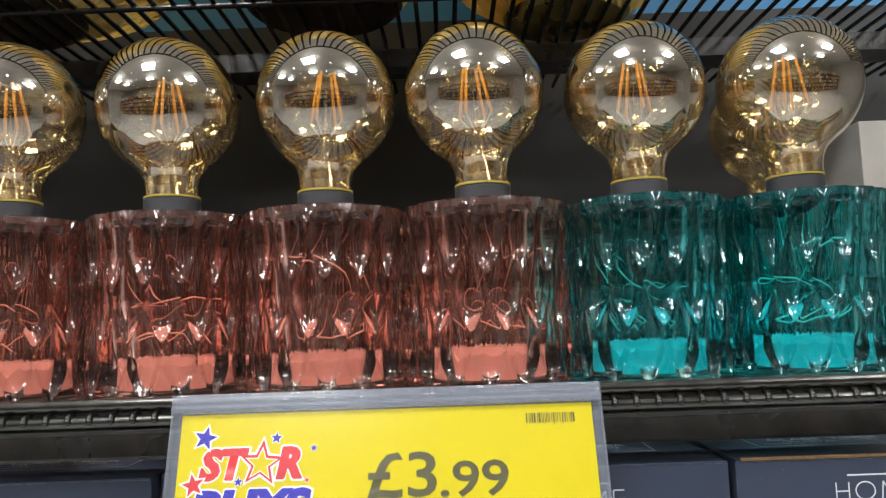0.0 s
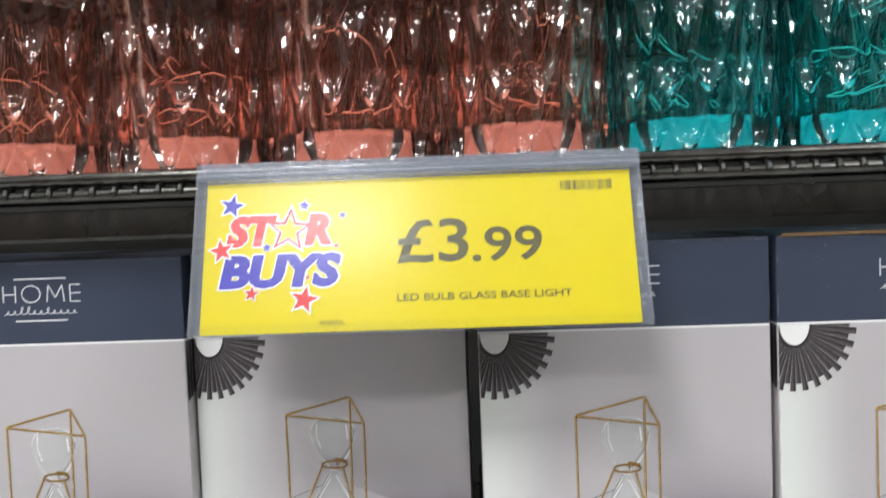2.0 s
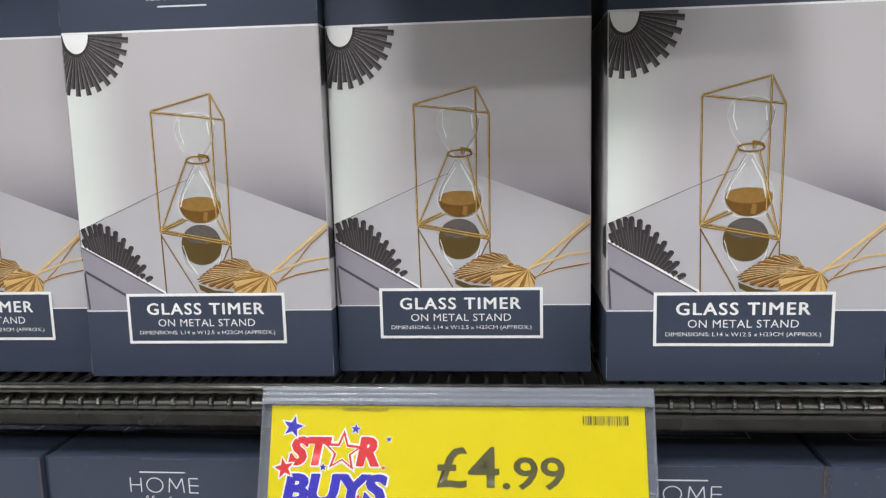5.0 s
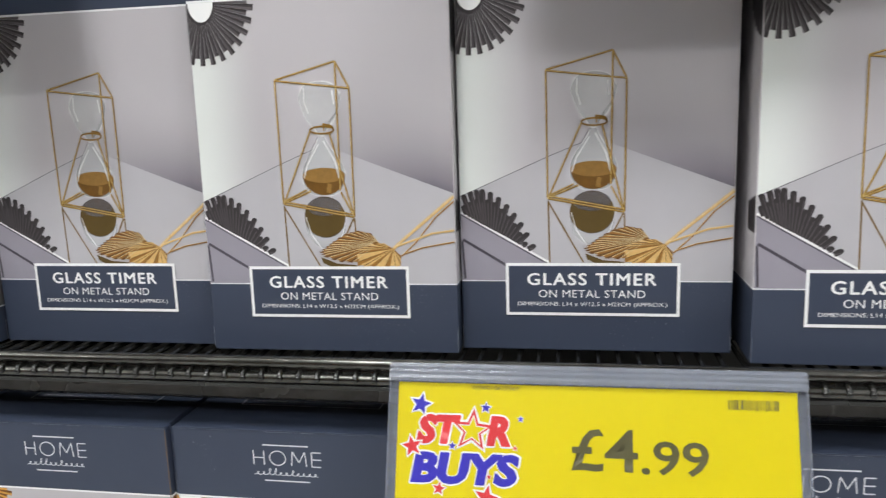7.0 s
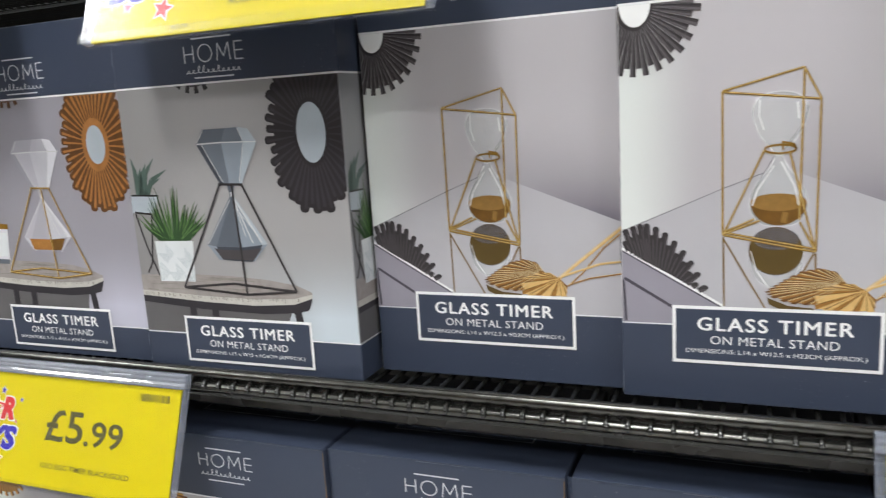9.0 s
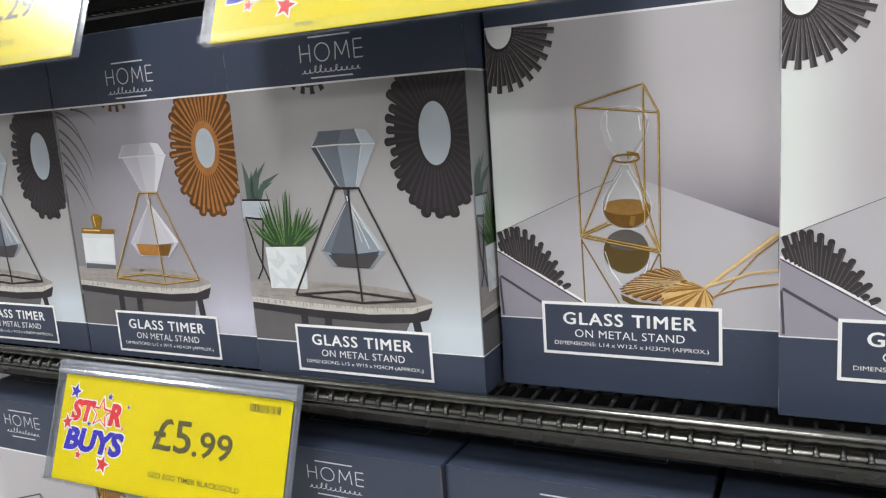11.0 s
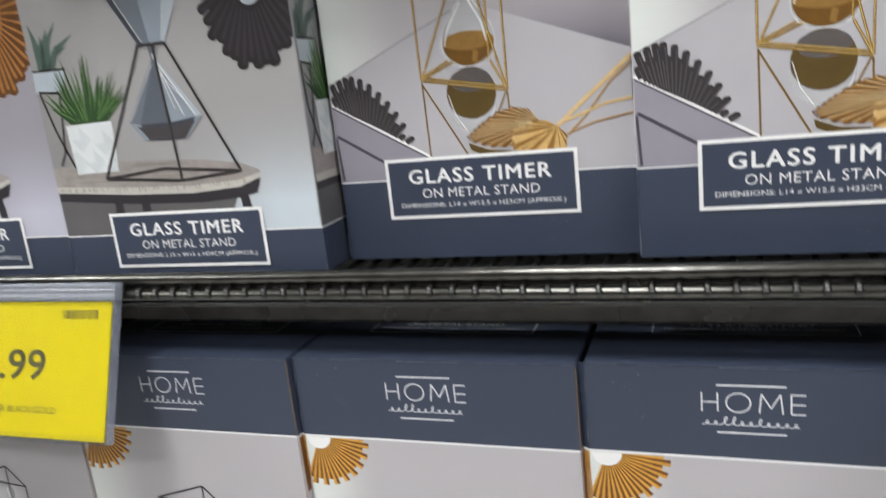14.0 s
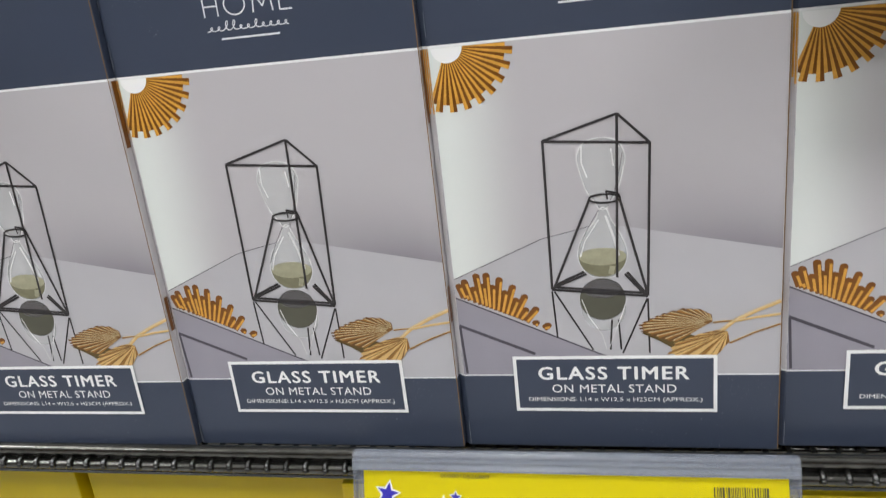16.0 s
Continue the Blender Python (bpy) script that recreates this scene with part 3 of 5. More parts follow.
def timer_box(group, label, c):
    """A carton with a photo of an hourglass in a prism-shaped wire stand. c: the photo's inks."""
    t = thing("timer_box", label, "box", group)
    W, D, H = 157, 140, 259
    carton(W * MM, D * MM, H * MM, M_CARTON, t)
    pic = bmesh.new()
    flat(pic, [(0.6, 43.2), (W - 0.6, 43.2), (W - 0.6, 211.8), (0.6, 211.8)], 1)
    pic = part("photo", pic, M_WALL, t, "photo of an hourglass in a wire stand")
    art = c["art"]
    bm = bmesh.new()
    flat(bm, art["table"] + [(156.4, 43.2), (0.6, 43.2)], 2)
    part("tabletop_print", bm, M_TABLE, pic)
    r0, r1 = art["rim"]
    bm = bmesh.new()
    flat(bm, [r0, r1, (r1[0], 43.2), (0.6, 43.2)], 3)
    part("table_edge_print", bm, M_TABLE_SIDE, pic)
    bm = bmesh.new()
    stroke(bm, r0, r1, 1.3, 3.5)
    part("table_rim_print", bm, M_WHITE if c["wide"] else M_TABLE, pic)
    bm = bmesh.new()
    stroke(bm, *art["ledge"], 1.6, 3.5)
    stroke(bm, (r0[0], r0[1] - 1.3), (r1[0], r1[1] - 1.3), 0.7, 3.6)
    stroke(bm, (1.2, art["ledge"][0][1] - 1), (2.4, 44), 1.3, 3.6)
    ribbon(bm, art["table"][:3], 0.32, 3.6)
    part("table_line_print", bm, M_TABLE_LINE, pic)
    # sunburst mirror, cut by the carton's corner
    a, b = bmesh.new(), bmesh.new()
    rays(a, b, 9, 212, (8, 11.5) if c['wide'] else (7, 7), (31, 34.5) if c['wide'] else (29, 28.5), -150 if c['wide'] else -112, 2, 25 if c['wide'] else 17, (0.6, 157, 43, 211.6), 4, 0.06, 0.93 if c['wide'] else 1.0)
    if c["wide"]:
        flat(a, clipped(oval(8.7, 211.6, 9.4, 12.9), 0.6, 157, 43, 211.6), 4.9)
    part("sunburst_print", a, c["sun"], pic)
    part("sunburst_shade_print", b, c["sun_lt"], pic)
    bm = bmesh.new()
    flat(bm, clipped(oval(9, 212, 8, 11.5) if c['wide'] else oval(9, 212, 7.5, 7.5), 0.6, 157, 43, 211.6), 5)
    part("mirror_print", bm, M_WHITE, pic)
    # its reflection on the table
    a, b = bmesh.new(), bmesh.new()
    rim = art["fan"]
    m_ = (r1[1] - r0[1]) / (r1[0] - r0[0])
    for i in range(c["fan_slats"]):
        g = i / (c["fan_slats"] - 1) * (len(rim) - 1.001)
        j = int(g)
        px, pz = (rim[j][k] + (g - j) * (rim[j + 1][k] - rim[j][k]) for k in (0, 1))
        hx, hz = 17, 50
        k = 1.02 if i % 2 else 0.90
        px, pz = hx + (px - hx) * k, hz + (pz - hz) * k
        # where the slat leaves the table's edge
        den = (pz - hz) - m_ * (px - hx)
        f = (r0[1] + 0.8 - m_ * r0[0] + m_ * hx - hz) / den
        bx, bz = hx + f * (px - hx), hz + f * (pz - hz)
        if f >= 0.97 or px < 0.8:
            continue
        bx = max(bx, 1.6)
        w_ = c["slat_w"]
        stroke(a, (bx, bz), (px, pz), w_ * 0.92, 4 + 0.02 * i, w_)
        flat(a, oval(px, pz, w_ * 0.5, w_ * 0.42), 3.7)
        stroke(b, (bx + 0.2 * w_, bz), (px + 0.25 * w_, pz - 1.0), c["lit_w"], 4.7, c["lit_w"])
    part("sunburst_print", a, c["sun"], pic)
    part("sunburst_shade_print", b, c["sun_lt"], pic)
    # the hourglass
    gx, gl, gr, gz = art["bulb"]
    nz_, wz, sz0, sz1, bz_ = art["levels"]
    bm = bmesh.new()
    uw = (gr - gl) / 2 * 0.96
    upper = [(gx - 2, nz_), (gx - 3, nz_ + 3), (gx - 0.66 * uw, nz_ + 9), (gx - 0.92 * uw, gz - 14), (gx - uw, gz - 9), (gx - 0.72 * uw, gz - 2), (gx, gz), (gx + 0.72 * uw, gz - 2), (gx + uw, gz - 9), (gx + 0.92 * uw, gz - 14), (gx + 0.66 * uw, nz_ + 9), (gx + 3, nz_ + 3), (gx + 2, nz_)]
    lower = [(gx - 1.6, nz_ + 1), (gx - 3.4, nz_ - 5), (gl + 3, wz + 9), (gl, wz + 1), (gl + 0.6, wz - 6), (gl + 5.5, bz_ + 0.8), (gx, bz_), (gr - 5.5, bz_ + 0.8), (gr - 0.6, wz - 6), (gr, wz + 1), (gr - 3, wz + 9), (gx + 3.4, nz_ - 5), (gx + 1.6, nz_ + 1)]
    for _ in range(2):
        upper, lower = ([e for p, q in zip(w, w[1:] + w[:1]) for e in ((0.75 * p[0] + 0.25 * q[0], 0.75 * p[1] + 0.25 * q[1]), (0.25 * p[0] + 0.75 * q[0], 0.25 * p[1] + 0.75 * q[1]))] for w in (upper, lower))
    flat(bm, upper, 4)
    flat(bm, lower, 4.2)
    rx_, rz_, mz = (gr - gl) / 2 * 0.93, (bz_ - art["mirror"]) * 0.5, art["mirror"]
    flat(bm, oval((gl + gr) / 2 - 0.6, mz + rz_ * 0.62, rx_ * 0.98, rz_ * 1.15), 3.8)
    part("hourglass_print", bm, M_GLASSP, pic)
    bm = bmesh.new()
    ribbon(bm, upper + upper[:1], 0.6, 4.6)
    ribbon(bm, lower, 0.45, 4.6)
    ribbon(bm, [(gl + 4.5, gz - 4), (gl + 4.2, gz - 12), (gl + 6.5, gz - 19)], 0.7, 4.7)
    ribbon(bm, [(gr - 6, gz - 6), (gr - 5.2, gz - 14)], 0.7, 4.7)
    ribbon(bm, [(gx + 1, nz_ - 3), (gr - 6.5, wz + 8), (gr - 4.2, wz - 2)], 1.1, 6.2)
    ribbon(bm, [(gx - 2.2, nz_ - 5), (gl + 4, wz + 6), (gl + 1.5, wz - 2)], 0.7, 6.2)
    ribbon(bm, [(gl + 1, mz + rz_), (gl + 4, mz + 2), (gx - 3, mz - 8), (gx - 1, mz - 16)], 0.5, 4.7)
    ribbon(bm, [(gr - 1, mz + rz_), (gr - 4, mz + 2), (gx + 3, mz - 8), (gx, mz - 16)], 0.4, 4.7)
    part("glass_highlight_print", bm, M_GLASSLN, pic)
    bm = bmesh.new()
    ribbon(bm, [(gr - 1, gz - 8), (gr - 2.5, gz - 16), (gx + 5.5, nz_ + 8), (gx + 2.2, nz_ + 1)], 0.45, 4.8)
    ribbon(bm, [(gx - 2, nz_), (gl + 4.5, wz + 10), (gl + 0.8, wz + 2)], 0.45, 4.8)
    part("glass_outline_print", bm, M_GLASSDK, pic)
    sm, sw = (sz0 + sz1) / 2, (gr - gl) / 2 - 0.7
    bm = bmesh.new()
    flat(bm, [((gl + gr) / 2 + sw * math.cos(radians(q)), sm + (sm - bz_ - 0.7) * math.sin(radians(q))) for q in range(180, 361, 12)], 5)
    part("sand_print", bm, c["sand"], pic)
    bm = bmesh.new()
    flat(bm, oval((gl + gr) / 2, sm, sw, (sz0 - sz1) / 2), 5.4)
    part("sand_surface_print", bm, c["sand_lt"], pic)
    bm = bmesh.new()
    ribbon(bm, [(gx + 2.5, bz_ + 2), (gx + 3.5, sz1 - 0.5)], 2.6, 5.2)
    part("sand_glint_print", bm, c["sand_lt"], pic)
    bm = bmesh.new()
    flat(bm, oval((gl + gr) / 2 - 0.8, mz + rz_, rx_, rz_), 4.2)
    part("mirrored_sand_print", bm, c["refl"], pic)
    bm = bmesh.new()
    flat(bm, oval((gl + gr) / 2 - 0.8, mz + rz_ * 1.5, rx_ * 0.84, rz_ * 0.46), 4.4)
    ribbon(bm, oval((gl + gr) / 2 - 0.8, mz + rz_, rx_, rz_, 190, 350), 0.5, 4.5)
    part("mirrored_glass_shade_print", bm, M_GLASSDK, pic)
    # the wire stand
    bm = bmesh.new()
    lit = bmesh.new()
    w = 1.1 if c["wide"] else 1.2
    L = 6
    for p, q in art["wires"]:
        stroke(bm, p, q, w, L)
        stroke(lit, (p[0] - 0.15, p[1] + 0.15), (q[0] - 0.15, q[1] + 0.15), 0.3 if c["wide"] else 0.22, L + 0.8)
        L += 0.1
    cx_, cz_ = art["collar"]
    ribbon(bm, oval(cx_, cz_, 7.3, 2.1) + [(cx_ + 7.3, cz_)], 0.95, L)
    ribbon(bm, [(cx_ + 0.6, cz_ + 3.6), (cx_ + 6.4, cz_ + 2.2), (cx_ + 7, cz_)], 0.95, L)
    stroke(bm, (cx_ + 0.9, cz_ + 3.4), (cx_ + 1.3, cz_ - 0.6), 0.8, L + 0.1)
    part("stand_print", bm, c["frame"], pic)
    part("stand_highlight_print", lit, c["frame_lt"], pic)
    bm = bmesh.new()
    for p, q in art["mirrored"]:
        stroke(bm, p, q, 0.9, 4.4)
    part("mirrored_stand_print", bm, c["frame_dk"], pic)
    # dried palm fans on their stems
    a, b, br, pale = (bmesh.new() for _ in range(4))
    for n_, (hub, rim) in enumerate(art["leaves"]):
        seq = []
        for p, q in zip(rim, rim[1:]):
            for s in range(4):
                seq.append((p[0] + (q[0] - p[0]) * s / 4, p[1] + (q[1] - p[1]) * s / 4))
        seq.append(rim[-1])
        for i, (p, q) in enumerate(zip(seq, seq[1:])):
            k = 1.0 if i % 2 else 0.955
            flat(((b, br) if n_ == 0 else (a, a, b))[i % (2 if n_ == 0 else 3)], [hub, (hub[0] + (p[0] - hub[0]) * k, hub[1] + (p[1] - hub[1]) * k), (hub[0] + (q[0] - hub[0]) * k, hub[1] + (q[1] - hub[1]) * k)], 7.5 + 0.5 * n_)
        for i in range(1, len(seq) - 1, 2):
            stroke(br if n_ else pale, (hub[0] + (seq[i][0] - hub[0]) * 0.12, hub[1] + (seq[i][1] - hub[1]) * 0.12), (hub[0] + (seq[i][0] - hub[0]) * 0.94, hub[1] + (seq[i][1] - hub[1]) * 0.94), 0.15, 8.6 + 0.5 * n_, 0.4)
    for i, stem in enumerate(art["stems"]):
        ribbon((a, a, b, b)[i], stem, (1.9, 1.3, 1.0, 0.8)[i], 7.2 - 0.05 * i)
        ribbon(pale, [(x, z + 0.45) for x, z in stem], (0.6, 0.5, 0.25, 0.25)[i], 7.4)
    part("palm_stem_print", pale, M_STRAW, pic)
    part("palm_print", a, M_LEAF, pic)
    part("palm_shade_print", b, M_LEAF_DK, pic)
    part("palm_fold_print", br, M_LEAF_BR, pic)
    bm = bmesh.new()
    flat(bm, art["curl"], 7)
    part("palm_shadow_print", bm, M_REFL, pic)
    # mirror slats that run round onto the carton's sides
    for sx in (-0.0001, W * MM + 0.0001):
        bm = bmesh.new()
        sgn = -1 if sx < 0 else 1
        for i in range(7):
            y0 = 0.0006 + 0.0042 * i
            ln = (34, 33, 31, 28, 24, 19, 12)[i] * MM
            vs = [bm.verts.new((sx + sgn * 0.0002, y, z)) for y, z in ((y0, 0.2116), (y0 + 0.0036, 0.2116), (y0 + 0.0036, 0.2116 - ln), (y0, 0.2116 - ln))]
            bm.faces.new(vs)
        tagged(part("side_print", bm, c["sun"], t), kind="stuff")
        bm = bmesh.new()
        for i in range(5):
            y0 = 0.0006 + 0.0034 * i
            vs = [bm.verts.new((sx + sgn * 0.0002, y, z)) for y, z in ((y0, 0.074), (y0 + 0.0028, 0.074), (y0 + 0.0028, 0.094 - 0.001 * i), (y0, 0.094 - 0.001 * i))]
            bm.faces.new(vs)
        tagged(part("side_print", bm, c["sun"], t), kind="stuff")
    if not c["wide"]:
        bm = bmesh.new()
        bm.faces.new([bm.verts.new(p) for p in ((0.0004, 0.0003, 0.0), (-0.0028, 0.0022, 0.0), (-0.0028, 0.0022, H * MM), (0.0004, 0.0003, H * MM))])
        part("edge_fold", bm, M_CARTON, t)
        bm = bmesh.new()
        for i in range(3):
            f0, f1 = i / 3, (i + 0.75) / 3
            z1 = 0.2116
            z0 = z1 - (0.030, 0.027, 0.030)[i]
            q = [(0.0004 - 0.0032 * f, 0.0001 + 0.0019 * f, z) for f, z in ((f0, z0), (f1, z0), (f1, z1), (f0, z1))]
            bm.faces.new([bm.verts.new(p) for p in q])
        tagged(part("fold_print", bm, c["sun_lt"], t), kind="stuff")
    home_mark(t, 54, 249.8, (236.5, 246), (228.8, 234), 226, 2)
    name_label(t, 27, 21.8, "DIMENSIONS: L14 x W12.5 x H23CM (APPROX.)", 10)
    worn_edges(W, H, t, 4, not c['wide'])
    # lid seam and the framed print on the top
    bm = box(bmesh.new(), 0.0006, -0.0003, H * MM - 0.0004, (W - 0.6) * MM, D * MM, H * MM + 0.0007, 0.0003)
    part("lid", bm, M_NAVY, t)
    bm = bmesh.new()
    for p, q in (((30, 40), (127, 40)), ((30, 72), (127, 72)), ((30, 40), (30, 72)), ((127, 40), (127, 72))):
        x0, x1 = min(p[0], q[0]) - 0.4, max(p[0], q[0]) + 0.4
        y0, y1 = min(p[1], q[1]) - 0.4, max(p[1], q[1]) + 0.4
        bm.faces.new([bm.verts.new((x * MM, y * MM, H * MM + 0.0009)) for x, y in ((x0, y0), (x1, y0), (x1, y1), (x0, y1))])
    part("top_label_frame", bm, M_LOGO, t)
    for txt, x0, x1, y0, y1 in (("GLASS  TIMER", 43, 114, 58.6, 66), ("ON METAL STAND", 49, 108, 51, 55.9), ("DIMENSIONS: L14 x W12.5 x H23CM (APPROX.)", 36, 121, 45, 48)):
        bm = lettering(txt, x0, x1, y0, y1, 0, 0.02 if y0 > 58 else 0)
        for v in bm.verts:
            v.co = (v.co.x, v.co.z, H * MM + 0.001)
        part("lettering", bm, M_LOGO, t)
    return t


GOLD_ART = dict(
    table=[(0.6, 94), (53, 116.7), (79, 127.0), (92, 122), (156.4, 97.2)], rim=((0.6, 84.5), (53, 54)), ledge=((1.7, 68), (28, 52)),
    fan=((-3, 89), (3, 93), (9, 95.5), (14, 96), (21, 93.5), (28, 87), (34.5, 79.5), (39.5, 70.5), (45, 60)),
    bulb=(78.5, 64.8, 92.3, 164.5), levels=(132.5, 109.5, 113.6, 104.6, 96.6), mirror=71.5, collar=(79, 135.8),
    wires=(((51.8, 165.6), (89, 175)), ((89, 175), (96.8, 159.6)), ((51.8, 165.2), (96.8, 159.4)), ((51.8, 165.6), (52.3, 92.4)), ((96.8, 159.6), (96.2, 84)), ((89.1, 175), (88.4, 100)),
           ((52.3, 92.2), (96.1, 83.8)), ((52.8, 93.6), (95.5, 85.4)), ((52.3, 92.4), (70, 99.8)), ((53.4, 94), (67.5, 100.6)), ((71.7, 135.4), (52.8, 92.8)), ((83.4, 134), (95.9, 84.6)), ((96, 84.4), (88.6, 99))),
    mirrored=(((52.6, 91), (53.2, 54)), ((52.8, 90), (73, 54)), ((96.1, 83), (97, 58)), ((95.4, 83), (90, 72))),
    leaves=(((110.5, 68), [(96, 56), (84.7, 56.6), (75.1, 60), (73.1, 62.8), (78, 66.4), (82.1, 69.4), (90.3, 74), (98.2, 75.7), (105.8, 74), (109.6, 69)]),
            ((119.2, 64.6), [(113.3, 68.1), (104.1, 67.3), (96.5, 63.8), (96.6, 54), (110, 53), (123.2, 54), (123.8, 60)])),
    stems=([(119.2, 64.6), (129, 73), (142, 83.5), (156.3, 95.4)], [(121, 66), (132.6, 70), (142.7, 73.6), (156.2, 75.4)], [(124, 60), (132.5, 67.8), (145.6, 83.6), (156.3, 92.5)], [(125, 61), (136.8, 65), (156.2, 68.4)]),
    curl=[(74, 59.5), (84, 55.5), (96, 54.5), (96, 52.5), (80, 53.5), (75, 56)])
BLACK_ART = dict(
    table=[(0.6, 97.3), (46, 117), (70, 122.6), (85, 121.9), (156.4, 107.7)], rim=((0.6, 88.4), (75, 54.5)), ledge=((0.8, 71.7), (39, 55)),
    fan=((-2, 89), (2.4, 92), (5.3, 94.6), (12.6, 98), (18.5, 98), (26.5, 94), (33.5, 88.4), (39.5, 81), (46, 70.5)),
    bulb=(76.2, 63.1, 87, 165.5), levels=(130.6, 109.2, 111.4, 102.4, 95.8), mirror=73.5, collar=(77.2, 136.0),
    wires=(((50, 165.2), (84.3, 175.5)), ((84.3, 175.5), (98.4, 161.3)), ((50, 165.0), (98.4, 161.2)), ((50, 165.4), (49.9, 90.6)), ((98.4, 161.6), (95.9, 86.1)), ((84.2, 175.5), (81.6, 96)),
           ((49.9, 90.4), (95.9, 85.8)), ((50.6, 91.8), (95.3, 87.4)), ((50, 91), (67.1, 98.3)), ((51, 92.6), (66, 99.4)), ((70.2, 136), (50.8, 91)), ((84, 136), (95.7, 87)), ((95.8, 86.3), (86.4, 98.6)), ((94.6, 86.3), (85.4, 97.6))),
    mirrored=(((49.8, 89.3), (51, 64)), ((51, 89.3), (68.5, 57)), ((95.5, 84.4), (83, 55)), ((95.8, 84.4), (96, 55)), ((78.3, 73.5), (77, 57)), ((81.5, 73.4), (82.3, 57))),
    leaves=(((125.7, 71.6), [(108, 60.5), (100, 63), (91.6, 67), (91, 70.6), (97, 74), (103, 76.6), (112.4, 79), (120.1, 78.3), (125.3, 75.3)]),
            ((132.8, 66.2), [(127.5, 67.2), (118.2, 64.8), (107.1, 59.7), (104.6, 54), (115, 52.5), (127.3, 52.5), (133.5, 60.8)])),
    stems=([(129, 66.1), (135.9, 72), (146, 77.2), (156.4, 81.7)], [(135.9, 71.6), (146, 73.6), (156.4, 75)], [(133.5, 60), (145, 65.6), (156.4, 69.8)], [(126, 71), (131, 71.6), (136, 71.8)]),
    curl=[(92, 66), (101, 61.5), (107, 57.5), (118, 64), (110, 67)])
GOLD_INKS = dict(art=GOLD_ART, fan_slats=25, slat_w=3.3, lit_w=0.45, sun=M_SLAT, sun_lt=M_SLAT_LN, frame=M_GOLD, frame_dk=M_GOLD_DK, frame_lt=M_GOLD_LT, sand=M_SAND, sand_lt=M_SAND_LT, refl=M_REFL, wide=True)
M_SUN = print_material('ochre_print', 0x7A4A14, 0.15, 0.35, 200)
M_SUN_LT = print_material('ochre_light_print', 0xD79E42, 0.12, 0.35, 200)
BLACK_INKS = dict(art=BLACK_ART, fan_slats=20, slat_w=3.7, lit_w=1.3, sun=M_SUN, sun_lt=M_SUN_LT, frame=M_BLACKP, frame_dk=M_BLACKP, frame_lt=M_BLACKP2, sand=M_SAND_P, sand_lt=M_SAND_PL, refl=M_REFL_P, wide=False)
first = timer_box("hourglass boxes on the middle shelf", "navy and grey carton with a photo of a gold-framed hourglass", GOLD_INKS)
B_BOXES = [(-0.317, -0.003, 0.0), (-0.161, -0.012, 0.4), (-0.003, 0.0, 0.0), (0.161, -0.018, -0.3), (0.322, -0.018, 0.0)]
first.matrix_basis = pose(*B_BOXES[0][:2], 0.0005)
for x, y, turn in B_BOXES[1:]:
    last = copy_thing(first, pose(x, y, 0.0005, 0, 0, turn))
# the end carton's lid has torn, and bare board shows along its front
last["label"] = "navy hourglass carton with a torn lid edge showing brown board"
bm = bmesh.new()
box(bm, 0.003, -0.0010, 0.2592, 0.1555, 0.0012, 0.2610, 0.0004)
part("torn_edge", bm, M_BROWN, last)
second = timer_box("hourglass boxes on the lower shelf", "navy and grey carton with a photo of a black-framed hourglass", BLACK_INKS)
C_BOXES = [(-0.830, -0.028, 0.0), (-0.670, -0.028, 0.3), (-0.509, -0.030, 0.2), (-0.350, -0.0265, 0.0), (-0.190, -0.024, -0.3), (-0.030, -0.0215, 0.0), (0.129, -0.025, 0.4), (0.289, -0.025, 0.0)]
second.matrix_basis = pose(*C_BOXES[0][:2], SHELF_Z["c"] + 0.0005)
for x, y, turn in C_BOXES[1:]:
    copy_thing(second, pose(x, y, SHELF_Z["c"] + 0.0005, 0, 0, turn))

# ---- cartons with the faceted hourglass ----
M_GWALL = wall_print("grey_wall_print", 0xA19F9F, 0x8E8C8C, 0xCAD4DC, 0.06, 0.0, 0.04)
M_GWALL2 = wall_print("lilac_wall_print", 0x98959D, 0x807E82, 0xC4C3D2, 0.07, 0.0, 0.04)
M_WOODP = print_material("grey_wood_print", 0x9C9591, 0.1, 0.4, 160)
M_WOODSIDE = print_material("table_apron_print", 0x343136)
M_DIA = [print_material("smoke_glass_print", h, 0.05) for h in (0x5C626B, 0x8A939D, 0x41464F, 0x6C737C, 0xA9B2BA)]
M_DIAC = [print_material("clear_facet_print", h, 0.04) for h in (0xA9A7AF, 0xBDBCC3, 0x9B99A2, 0xB3B1B9, 0xD2D1D7)]
M_GREEN = print_material("leaf_print", 0x2E4A2A, 0.25)
M_GREEN2 = print_material("blue_leaf_print", 0x4E6059, 0.15)
M_POT = print_material("white_pot_print", 0xD9DDDF, 0.05)
M_POTLN = print_material("pot_pattern_print", 0xB9C2C6, 0.05)
M_OVAL = print_material("mirror_glass_print", 0xA9B2BA, 0.04)
M_BRONZE = print_material("bronze_print", 0x5E3C1C, 0.15, 0.4, 150)
M_BRONZE_LT = print_material("bronze_light_print", 0xA06C3A, 0.15, 0.4, 150)
M_SOOT = print_material("soot_print", 0x39353A, 0.1)
M_DKBG = print_material("dark_corner_print", 0x646263, 0.05)


M_WOODRIM = print_material("pale_wood_rim_print", 0xBFBCB5, 0.06, 0.4, 200)
M_WOODLN = print_material("wood_grain_print", 0x8B867F, 0.15, 0.4, 200)
M_DKBG2 = print_material("palm_shadow_print", 0x4C4A4D, 0.08)
M_SAND_GEO = print_material("golden_sand_print", 0xA8743A, 0.1, 0.38, 300)
M_GREEN_LT = print_material("bright_leaf_print", 0x64854C, 0.2)


